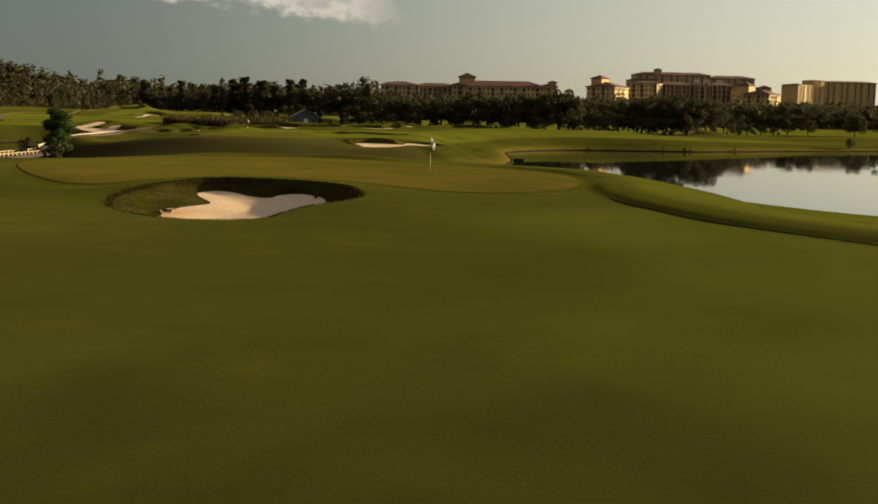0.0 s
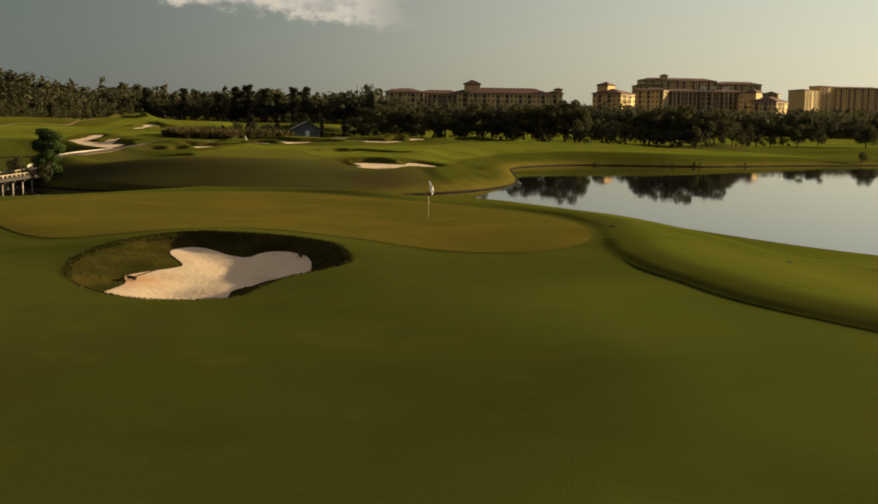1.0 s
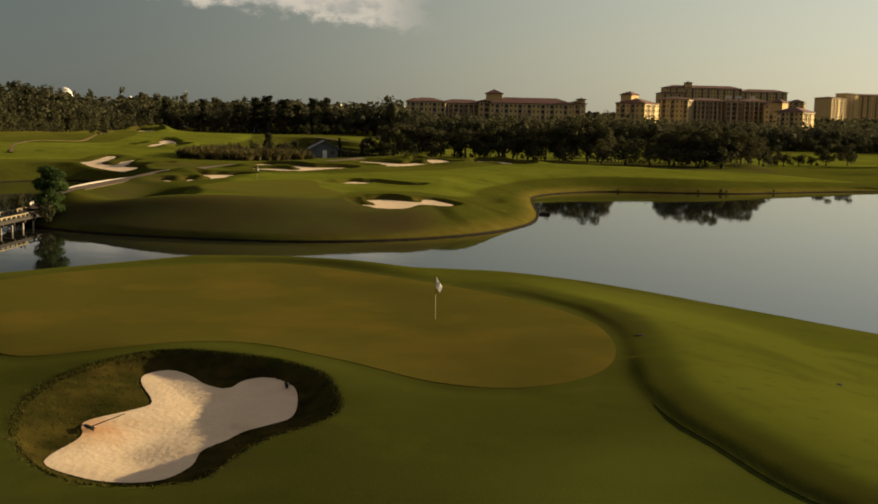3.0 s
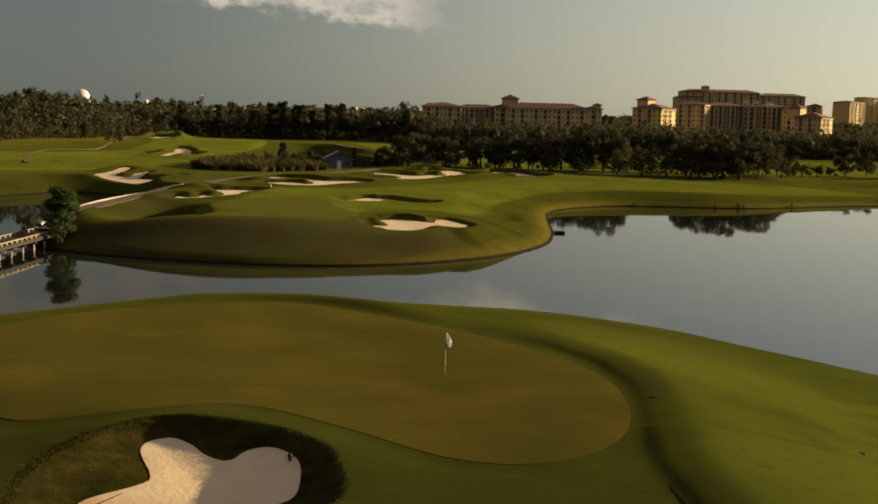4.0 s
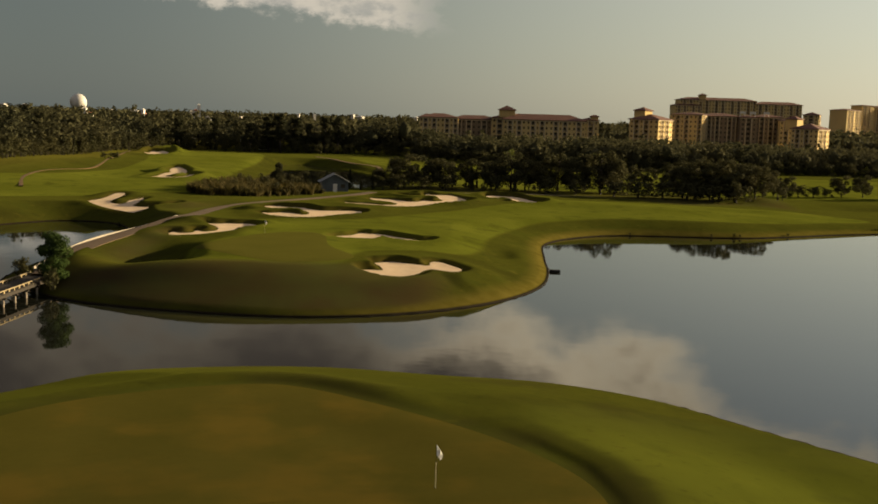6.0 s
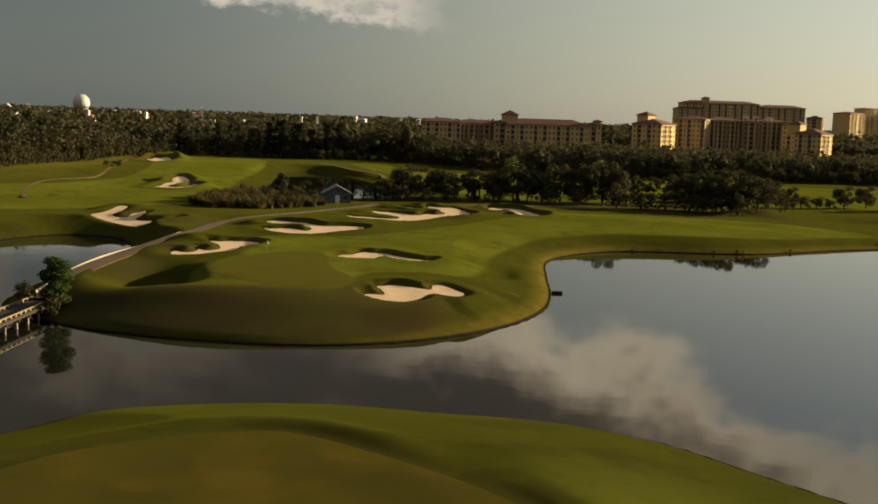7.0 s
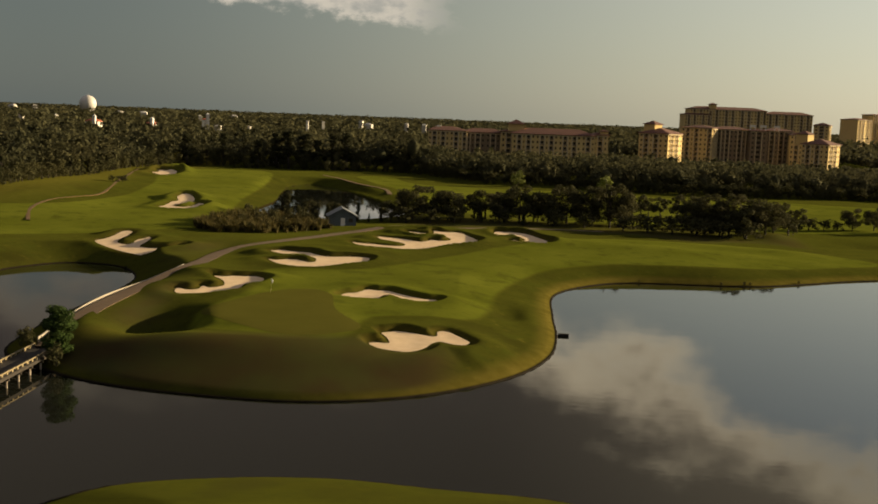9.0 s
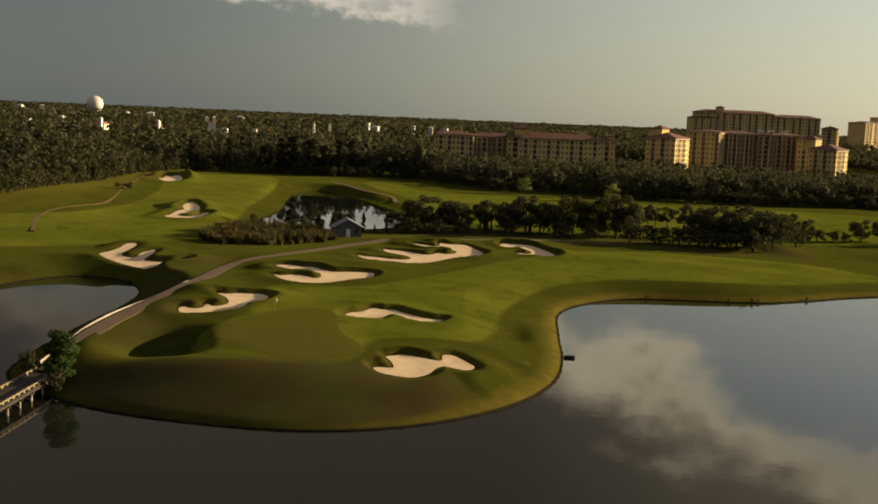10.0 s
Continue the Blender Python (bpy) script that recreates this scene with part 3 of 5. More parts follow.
# the lie of the land: place, height above the lake, width of the bank
LIE_NEAR = np.array([(-12, 66, 3.72, 19.5), (4, 62, 3.65, 19), (-24, 68, 3.62, 16), (2, 42, 3.3, 18), (-7, 39, 2.85, 18), (-14.5, 46, 2.75, 16), (-5, 50, 3.5, 18), (-10, 56, 3.7, 18), (-26, 48, 2.4, 15), (0, 15, 2.8, 18), (0, -30, 2.4, 20), (14, 66, 3.5, 19), (-45, 45, 2.2, 12),
                     (-26, 160, 3.65, 15), (-10, 158, 3.3, 17), (-50, 165, 3.0, 7), (-40, 180, 3.5, 11), (2, 185, 2.7, 15), (-12, 200, 3.4, 16), (-30, 212, 3.9, 16), (-14, 250, 3.2, 14), (8, 264, 2.9, 12), (-50, 214, 3.2, 9)])
LIE_FAR = np.array([(30, 245, 2.3, 9), (60, 256, 1.7, 8), (95, 262, 1.1, 8), (-70, 232, 3.0, 7), (-62, 216, 2.8, 6), (-92, 226, 3.0, 11), (-84, 305, 4.3, 9), (-115, 280, 5.0, 9), (-120, 400, 6.0, 10), (-142, 330, 6.6, 10), (-36, 278, 3.0, 8), (30, 315, 2.5, 8),
                    (95, 325, 2.0, 8), (0, 420, 4.0, 9), (85, 440, 3.2, 9), (-60, 470, 5.0, 9), (0, 800, 4.0, 9), (-400, 900, 6.0, 9), (400, 900, 4.0, 9), (0, 3000, 5.0, 9)])
POND_LEVEL = 2.4
LIE = np.vstack([LIE_NEAR, LIE_FAR])
# mounds and hollows: x, y, reach across, reach along, height
MOUNDS = [(-40.4, 150.2, 4.8, 5.6, -3.4), (-34.2, 153.0, 2.2, 4.5, 0.6), (-42.5, 157, 4.2, 6, -1.2), (-30, 138.5, 9, 4, 0.5), (-47, 143, 4, 5, 0.1), (-10, 137, 8, 4, 0.3), (4.5, 174, 2.6, 7, -0.7), (7.5, 178, 3, 12, 0.4), (-46, 188, 4, 10, 0.9),
          (-30, 224, 12, 5, 0.9), (-12, 272, 16, 5, 1.2), (8, 279, 9, 5, 0.8), (28, 286, 14, 6, 0.6), (74, 300, 6, 9, 1.3), (100, 292, 12, 7, -0.5), (-70, 248, 8, 6, 0.5), (-84, 334, 8, 8, 1.2), (-118, 426, 9, 9, 1.3), (-96, 290, 8, 14, -0.5),
          (-120, 300, 8, 25, 1.2), (-105, 330, 8, 14, -0.5), (-60, 300, 9, 10, 0.5), (-52, 230, 4, 10, -0.5), (56, 272, 20, 5, 0.5), (20, 262, 8, 10, 0.3), (22, 250, 28, 15, 0.9), (46, 256, 24, 9, 0.7)]


def line_gap(X, Y):
    best = np.full(X.shape, 1e9)
    side = np.zeros(X.shape)
    for (x0, y0), (x1, y1) in zip(LINE[:-1], LINE[1:]):
        dx, dy = x1 - x0, y1 - y0
        u = np.clip(((X - x0) * dx + (Y - y0) * dy) / (dx * dx + dy * dy), 0, 1)
        d = np.hypot(X - x0 - u * dx, Y - y0 - u * dy)
        s = (X - x0) * dy - (Y - y0) * dx
        side = np.where(d < best, s, side)
        best = np.minimum(best, d)
    return np.where(side < 0, best, -best)


def land(X, Y):
    """Height of the ground, the distance from the water (minus in it) and the straw-coloured wear."""
    X, Y = np.asarray(X, float), np.asarray(Y, float)
    d = near(LAKE, X, Y, 60)
    pond = near(POND, X, Y, 30)
    w = np.zeros(X.shape)
    h = np.zeros(X.shape)
    b = np.zeros(X.shape)
    for x, y, hh, bb in LIE:
        k = 1 / (((X - x) ** 2 + (Y - y) ** 2) + 60) ** 1.8
        w += k
        h += k * hh
        b += k * bb
    h, b = h / w, b / w
    q = np.clip(d / b, 0, 1)
    z = 0.28 + (h - 0.28) * (1 - (1 - q) ** 1.22)
    for x, y, rx, ry, up in MOUNDS:
        k = (np.abs(X - x) < 3 * rx) & (np.abs(Y - y) < 3 * ry)
        z[k] += up * np.exp(-((X[k] - x) / rx) ** 2 - ((Y[k] - y) / ry) ** 2) * np.clip(d[k] / 4, 0, 1)
    z = POND_LEVEL + 0.22 + (z - POND_LEVEL - 0.22) * ease(pond / 11)
    # slow rolls
    z += 0.16 * np.sin(X * 0.11 + 1.3 * np.sin(Y * 0.05)) * np.cos(Y * 0.083 + 0.6) * np.clip(d / 15, 0, 1) * ease((np.abs(away_green(X, Y)) - 1) / 6)
    # a low crest beside the near fairway; beyond it the ground falls to the lake
    k = (X > -10) & (X < 120) & (Y < 100)
    g = line_gap(X[k], Y[k])
    fade = np.clip(d[k] / 9, 0, 1) * ease((84 - Y[k]) / 16)
    p = np.clip((g + 0.45) / 3.0, 0, 1)
    crest = z[k] + 0.25 * (1 - (1 - p) ** 2) * ease(p * 2.6) * fade * (0.65 + 0.35 * ease((Y[k] - 30) / 18))
    fall = 3.93 - 0.20 * np.clip(g - 2.2, 0, None) - 0.07 * np.clip(g - 8, 0, None)
    fall = np.log(np.exp(3.0 * fall) + np.exp(3.0 * (0.45 + 0.04 * d[k]))) / 3.0
    z[k] = np.where(g > 0, -np.log(np.exp(-4.0 * crest) + np.exp(-4.0 * fall)) / 4.0, crest)
    z[k] = np.where(g > 0, np.minimum(z[k] + np.clip(crest - z[k], 0, None) * np.exp(-g / 1.5), crest), crest)
    z[k] = crest + (z[k] - crest) * ease((86 - Y[k]) / 14)
    # a low lip behind the near green
    near_d = near(GREEN_NEAR, X, Y, 20)
    z += 0.30 * np.exp(-((near_d - 3.0) / 1.7) ** 2) * ease((Y - 62) / 12) * np.clip(d / 10, 0, 1) * ease((2 - X) / 10)
    z -= 0.03 * np.exp(-((near_d - 0.7) / 0.7) ** 2)
    far_d = near(GREEN_FAR, X, Y, 12)
    z = z + (3.62 - z) * ease((3.0 - far_d) / 6)
    straw = ease((4.2 - d) / 3.8) * ease((Y - 110) / 10) * (0.15 + 0.75 * ease((X + 25) / 25))
    for i, (loop, level, face, lip, y0, slope, rise) in enumerate(BUNKERS):
        s = near(loop, X, Y, 16)
        k = s < 15.9
        if not k.any():
            continue
        sk = s[k]
        if i == 0:
            rim = -near(RIM_NEAR, X[k], Y[k], 16)
            u = np.where(rim <= 0, 0, rim / (rim + np.maximum(sk, 0) + 1e-6))
            out = np.maximum(-rim, 0)
        else:
            u = 1 - np.clip(sk / face, 0, 1)
            out = np.maximum(sk - face, 0)
        u = np.clip(u, 0, 1)
        c = loop.mean(0)
        turn = 0.3 + 0.7 / (1 + np.exp(-((X[k] - c[0]) * (0.45 if i == 0 else 0.8) + (Y[k] - c[1]) * (0.8 if i == 0 else 0.6)) / 2.5))
        floor = level + slope * (Y[k] - y0) - (0.15 if i == 0 else 0.06) * ease(-sk / 2.5)
        raised = z[k] + (lip if i == 0 else 1.4 * lip) * turn * np.exp(-(out / 2.6) ** 2)
        if rise:
            raised = raised + np.clip(floor + rise - raised, 0, None) * np.exp(-(out / 3.2) ** 2)
        e = 1 - (1 - u) ** 1.8
        z[k] = raised + (np.minimum(floor, raised) - raised) * e
        straw[k] = np.maximum(straw[k], (0.30 if i == 0 else 0.6) * np.sin(np.pi * np.clip(u, 0, 1)) * (sk > 0))
    bed = -0.35 - np.clip(-d * 0.18, 0, 1.8)
    z = np.where(pond < 0, POND_LEVEL - 0.35 - np.clip(-pond * 0.15, 0, 1.2), z)
    z = np.where(d > 0, np.minimum(z, 0.02 + 0.45 * d), np.maximum(bed, 0.02 + 0.45 * d))
    return z, np.minimum(d, pond), straw


def away_green(X, Y):
    return np.minimum(near(GREEN_NEAR, X, Y, 12), near(GREEN_FAR, X, Y, 12))


def ground_at(x, y):
    return float(land(np.array([x]), np.array([y]))[0][0])


def steps(*runs):
    out = []
    for a, b, s in runs:
        out.append(np.arange(a, b, s))
    return np.concatenate(out + [[runs[-1][1]]])


def spread(start, stop, first, grow):
    out, v, s = [], start, first
    while v < stop:
        out.append(v)
        v += s
        s *= grow
    return np.array(out + [stop])


GX = np.concatenate([-spread(151, 5000, 2.5, 1.2)[::-1], steps((-150, -66, 1.3), (-66, -30, 0.75), (-30, -16, 0.42), (-16, -3, 0.2), (-3, 5, 0.42), (5, 13, 0.26), (13, 20, 0.42), (20, 40, 0.6), (40, 150, 1.3)), spread(152, 5000, 2.5, 1.2)])
GY = np.concatenate([-spread(42, 3000, 3, 1.3)[::-1], steps((-40, 0, 2), (0, 32, 1.0), (32, 39.4, 0.42), (39.4, 56.6, 0.2), (56.6, 104, 0.42), (104, 124, 2), (124, 222, 0.6), (222, 345, 1.0), (345, 520, 2.4)), spread(523, 5000, 4, 1.12)])


def build_ground():
    X, Y = np.meshgrid(GX, GY)
    z, d, straw = land(X.ravel(), Y.ravel())
    x, y = X.ravel(), Y.ravel()
    fair = np.full(x.shape, 3.0)
    for loop in FAIRWAYS:
        fair = np.minimum(fair, near(loop, x, y, 3.0))
    # the sand and the greens are sheets of their own; the ground dips under them
    for loop, *_ in BUNKERS:
        z -= 0.30 * ease(-near(loop, x, y, 2) / 0.9)
    for loop in (GREEN_NEAR, GREEN_FAR):
        z -= 0.10 * ease((-near(loop, x, y, 3) - 0.6) / 1.2)
    nx, ny = len(GX), len(GY)
    i = (np.arange(ny - 1)[:, None] * nx + np.arange(nx - 1)[None]).ravel()
    me = mesh_from("ground", np.stack([x, y, z], 1), np.stack([i, i + 1, i + nx + 1, i + nx], 1), smooth=True)
    gap = np.full(x.shape, -9.0)
    k = (x > -12) & (x < 150) & (y < 104)
    gap[k] = line_gap(x[k], y[k])
    fade = ease((90 - y) / 20)
    fair = np.where(gap > 0, fair + (np.minimum(fair, 1.6 - gap) - fair) * fade, fair)
    # beyond the crest the brighter colour paints in low sun on the slope
    turf_tone = np.maximum(ease((y - 105) / 12), 0.58 * fade * ease((gap - 0.5) / 2.6))
    straw = np.maximum(straw, 0.75 * ease((-108 - x) / 22) * ease((y - 255) / 30) * ease((fair - 0.5) / 2))
    dry_shade = 0.9 * ease((147.0 - y + 0.12 * (x + 20)) / 7) * ease((y - 112) / 6) * ease((2 - x) / 10) * ease(d / 2.5)
    dry_shade = np.maximum(dry_shade, 0.6 * np.exp(-((x + 54) / 6) ** 2 - ((y - 222) / 22) ** 2))
    # shade painted between the cart path and the hollow
    dry_shade = np.maximum(dry_shade, 0.85 * np.exp(-((x + 46) / 3.2) ** 2 - ((y - 166) / 15) ** 2))
    # brown ground under the course trees, with their shade painted in
    dry_shade = np.maximum(dry_shade, 0.75 * ease((y - 281 - 2.5 * np.sin(x * 0.21)) / 5) * ease((317 - y) / 6) * ease((x + 28) / 8) * ease((84 - x) / 8))
    straw = np.maximum(straw, 0.5 * ease((-36 - x) / 9) * ease((149 - y) / 6) * (y > 112) * ease(d / 2))
    sward = ease((x + 1.5 * np.sin(y * 0.35) + 0.5) / 8) * ease((52 - y) / 12) * (gap < 0)
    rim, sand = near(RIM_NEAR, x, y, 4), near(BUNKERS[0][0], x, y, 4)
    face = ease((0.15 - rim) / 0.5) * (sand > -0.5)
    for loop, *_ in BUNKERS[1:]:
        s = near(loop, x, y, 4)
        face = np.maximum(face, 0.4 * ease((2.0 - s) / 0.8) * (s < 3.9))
    for name, v in (("sward", sward), ("face", face), ("dry_shade", dry_shade), ("turf_tone", turf_tone), ("fairway", fair), ("straw", straw), ("shore", d)):
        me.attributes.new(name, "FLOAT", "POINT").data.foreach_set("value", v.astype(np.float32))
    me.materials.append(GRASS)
    return tagged(new("ground", me), "rolling mown golf course turf with rough banks", "ground", kind="structure")


def sheet(name, loop, step, lift, mat, label, category, level=None):
    """A thin sheet that lies on the ground inside a loop, cut clean along it."""
    (x0, y0), (x1, y1) = loop.min(0) - step, loop.max(0) + step
    gx, gy = np.arange(x0, x1 + step, step), np.arange(y0, y1 + step, step)
    X, Y = np.meshgrid(gx, gy)
    s = away(loop, X, Y)
    keys, pts, faces = {}, [], []

    def vert(key, p):
        if key not in keys:
            keys[key] = len(pts)
            pts.append(p)
        return keys[key]

    for j in range(len(gy) - 1):
        for i in range(len(gx) - 1):
            corner = ((j, i), (j, i + 1), (j + 1, i + 1), (j + 1, i))
            sv = [s[c] for c in corner]
            if min(sv) >= 0:
                continue
            ring = []
            for a in range(4):
                ca, cb, sa, sb = corner[a], corner[(a + 1) % 4], sv[a], sv[(a + 1) % 4]
                if sa < 0:
                    ring.append(vert(ca, (gx[ca[1]], gy[ca[0]])))
                if (sa < 0) != (sb < 0):
                    u = sa / (sa - sb)
                    ring.append(vert((min(ca, cb), max(ca, cb)), (gx[ca[1]] * (1 - u) + gx[cb[1]] * u, gy[ca[0]] * (1 - u) + gy[cb[0]] * u)))
            if len(ring) > 2:
                faces.append(ring)
    p = np.array(pts)
    z = land(p[:, 0], p[:, 1])[0] + lift if level is None else np.full(len(p), level)
    groups = {}
    for f in faces:
        groups.setdefault(len(f), []).append(f)
    me = mesh_from(name, np.column_stack([p, z]), [np.array(g) for g in groups.values()], smooth=True)
    me.materials.append(mat)
    return tagged(new(name, me), label, category, kind="structure")


def ribbon(name, points, width, lift, thick, mat, label, category):
    """A strip with edges that follows the ground along a smooth line."""
    p = np.asarray(points, float)
    q = np.vstack([2 * p[0] - p[1], p, 2 * p[-1] - p[-2]])
    line = []
    for a, b, c, d in zip(q[:-3], q[1:-2], q[2:-1], q[3:]):
        n = max(3, int(np.hypot(*(c - b)) / 1.5))
        for u in np.arange(n) / n:
            line.append(0.5 * (2 * b + (c - a) * u + (2 * a - 5 * b + 4 * c - d) * u * u + (3 * b - a - 3 * c + d) * u ** 3))
    line = np.array(line + [p[-1]])
    t = np.gradient(line, axis=0)
    t /= np.linalg.norm(t, axis=1)[:, None]
    side = np.stack([-t[:, 1], t[:, 0]], 1) * width / 2
    z = land(line[:, 0], line[:, 1])[0]
    for _ in range(3):
        z = np.convolve(np.pad(z, 2, "edge"), np.ones(5) / 5, "valid")
    rows = [np.column_stack([line + side * k, z + h]) for k, h in ((1, lift - thick), (1, lift), (0.5, lift + 0.01), (0, lift + 0.015), (-0.5, lift + 0.01), (-1, lift), (-1, lift - thick))]
    n = len(line)
    v = np.concatenate(rows)
    f = [np.stack([np.arange(n - 1) + r * n, np.arange(n - 1) + (r + 1) * n, np.arange(n - 1) + (r + 1) * n + 1, np.arange(n - 1) + r * n + 1], 1)[:, ::-1] for r in range(6)]
    me = mesh_from(name, v, np.concatenate(f))
    me.materials.append(mat)
    return tagged(new(name, me), label, category, kind="structure"), line, z


build_ground()
bm = bmesh.new()
box(bm, -900, 900, -200, 900, -3.0, 0.0)
me = bpy.data.meshes.new("water")
bm.to_mesh(me)
bm.free()
me.materials.append(WATER)
tagged(new("water", me), "calm dark lake mirroring sky and clouds", "water", kind="structure")
sheet("pond_water", POND + (POND - POND.mean(0)) * 0.05, 3.0, 0, WATER, "still pond between trees and fairway", "water", POND_LEVEL)
sheet("putting_green", GREEN_NEAR, 0.6, 0.015, GREEN, "closely mown olive-brown putting green", "putting green")
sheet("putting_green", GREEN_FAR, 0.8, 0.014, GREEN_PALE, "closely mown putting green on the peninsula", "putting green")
for i, (loop, *_) in enumerate(BUNKERS):
    sheet("sand_bunker", loop, 0.3 if i == 0 else 0.4 if i < 5 else 0.55, 0.02 if i == 0 else 0.05, SAND, "pale pinkish bunker sand, raked, with lobed edges", "sand bunker")
PATH_LINE = [(-50.0, 138.5), (-50.2, 147), (-50.9, 158), (-50.8, 168), (-49.5, 178), (-48.6, 190), (-48.8, 202), (-48.9, 216), (-46.6, 228), (-42.5, 237), (-37, 248.5), (-30, 261), (-20, 274), (-4, 281), (14, 288), (30, 293)]
ribbon("cart_path", PATH_LINE, 2.7, 0.05, 0.9, CONCRETE, "worn concrete cart path leading off the bridge", "cart path")
ribbon("cart_path", [(-101.5, 252.8), (-106.5, 265), (-109.6, 277), (-110.8, 289), (-109.8, 302), (-108.5, 315), (-112.0, 336), (-119.5, 366), (-125, 391), (-132, 424)], 0.9, 0.04, 0.3, DIRT, "sandy track worn across the hillside to the woods", "cart path")
ribbon("cart_path", [(-66, 452), (-58, 436), (-47, 416), (-36, 396), (-32, 376)], 1.5, 0.05, 0.3, DIRT, "pale cart path winding behind the pond", "cart path")
ribbon("kerb", [(-52.1, 141), (-52.4, 150), (-52.9, 158), (-52.8, 168), (-51.6, 178), (-50.6, 188), (-50.2, 196)], 0.17, 0.46, 1.0, KERB, "pale concrete kerb wall along the cart path", "kerb")

# a dark strip that draws the shadow line at the foot of the rough
ribbon("edge_shade_line", [tuple(p) for p in LINE[7:14]], 0.035, 0.006, 0.08, SHADED_TURF, "thin dark strip for the shade line between fairway and rough", "turf edge")


def build_shore():
    """The cut bank of dark earth that holds the turf along the lake."""
    loop = smooth_loop(LAKE, 3)
    t = np.roll(loop, -1, 0) - np.roll(loop, 1, 0)
    t /= np.linalg.norm(t, axis=1)[:, None] + 1e-9
    inward = np.stack([-t[:, 1], t[:, 0]], 1)
    inward *= np.where(away(LAKE, *(loop + inward * 0.5).T) < 0, 1, -1)[:, None]
    wave = 0.04 * np.sin(np.arange(len(loop)) * 1.7) + 0.03 * np.sin(np.arange(len(loop)) * 4.1)
    rows = [np.column_stack([loop + inward * (o + wave)[:, None], np.full(len(loop), h) + 0.4 * wave * (h > 0)]) for o, h in ((0.11, -0.5), (0.08, 0.09), (0.03, 0.15), (-0.2, 0.12), (-0.45, -0.1))]
    n = len(loop)
    i = np.arange(n)
    j = (i + 1) % n
    f = [np.stack([i + r * n, j + r * n, j + (r + 1) * n, i + (r + 1) * n], 1) for r in range(4)]
    me = mesh_from("shore_bank", np.concatenate(rows), np.concatenate(f), smooth=True)
    me.materials.append(BANK)
    tagged(new("shore_bank", me), "low dark cut bank of earth along the lake", "bank", kind="structure")


build_shore()


# ---- bridge ----
def build_bridge():
    deck_z, half = 1.42, 1.6
    y0, y1 = 84.0, 139.5
    bridge = thing("footbridge", Matrix.Translation((-50.4, 0, 0)), "weathered timber cart bridge with low pale rails on piles", "bridge")
    plank = bpy.data.meshes.new("plank")
    b = bmesh.new()
    box(b, -half, half, -0.14, 0.14, -0.06, 0.0)
    b.to_mesh(plank)
    b.free()
    y = y0
    while y < y1:
        part("plank", plank, TIMBER, bridge, at=pose(0, y, deck_z + random.uniform(-0.004, 0.004)))
        y += 0.30
    for x in (-1.62, 0.0, 1.62):
        b = bmesh.new()
        box(b, x - 0.09, x + 0.09, y0, y1, deck_z - 0.40, deck_z - 0.065)
        part("stringer", b, TIMBER, bridge)
    block_mesh = bpy.data.meshes.new("rail_block")
    b = bmesh.new()
    box(b, -0.07, 0.07, -0.16, 0.16, 0.0, 0.24)
    b.to_mesh(block_mesh)
    b.free()
    for side in (-1, 1):
        x = side * (half - 0.12)
        b = bmesh.new()
        box(b, x - 0.08, x + 0.08, y0, y1, deck_z + 0.244, deck_z + 0.36)
        part("rail", b, RAILWOOD, bridge, "pale timber rail")
        y = y0 + 0.4
        while y < y1:
            part("rail_block", block_mesh, RAILWOOD, bridge, at=pose(x, y, deck_z + 0.002))
            y += 1.25
    pile = bpy.data.meshes.new("bridge_leg")
    b = bmesh.new()
    rod(b, (0, 0, -2.6), (0, 0, deck_z - 0.42), 0.12, 0.11, 10)
    b.to_mesh(pile)
    b.free()
    y = y0 + 1
    while y < 138:
        for x in (-1.45, 1.45):
            part("bridge_leg", pile, PILE, bridge, "pale round timber leg", at=pose(x, y, 0))
        b = bmesh.new()
        box(b, -1.75, 1.75, y - 0.11, y + 0.11, deck_z - 0.66, deck_z - 0.405)
        part("crossbeam", b, TIMBER, bridge)
        for s in (-1, 1):
            b = bmesh.new()
            rod(b, (-1.45 * s, y + 0.17, deck_z - 0.5), (1.45 * s, y + 0.17, 0.05), 0.06, 0.06, 6)
            part("brace", b, TIMBER, bridge)
        y += 2.9


build_bridge()
# ---- trees ----
def leaf_cloud(rng, centres, radii, count, size, flat=0.8):
    """Leaf sprays: small bent quads scattered round clump centres, denser at the rim of each clump."""
    pick = rng.integers(0, len(centres), count)
    d = rng.normal(size=(count, 3))
    d /= np.linalg.norm(d, axis=1)[:, None]
    r = radii[pick] * rng.uniform(0.45, 1.0, count) ** 0.6
    p = centres[pick] + d * r[:, None] * np.array([1, 1, flat])
    u = rng.normal(size=(count, 3))
    u /= np.linalg.norm(u, axis=1)[:, None]
    u -= d * (0.85 * (u * d).sum(1))[:, None]
    v = np.cross(u, d + 0.6 * rng.normal(size=(count, 3)))
    v /= np.linalg.norm(v, axis=1)[:, None] + 1e-9
    s = size * rng.uniform(0.5, 1.4, count)[:, None]
    verts = np.stack([p - u * s - v * s * 0.5, p + u * s * 0.2 - v * s * 0.75, p + u * s + v * s * 0.15, p - u * s * 0.1 + v * s * 0.8], 1).reshape(-1, 3)
    return verts, np.arange(count * 4).reshape(-1, 4)


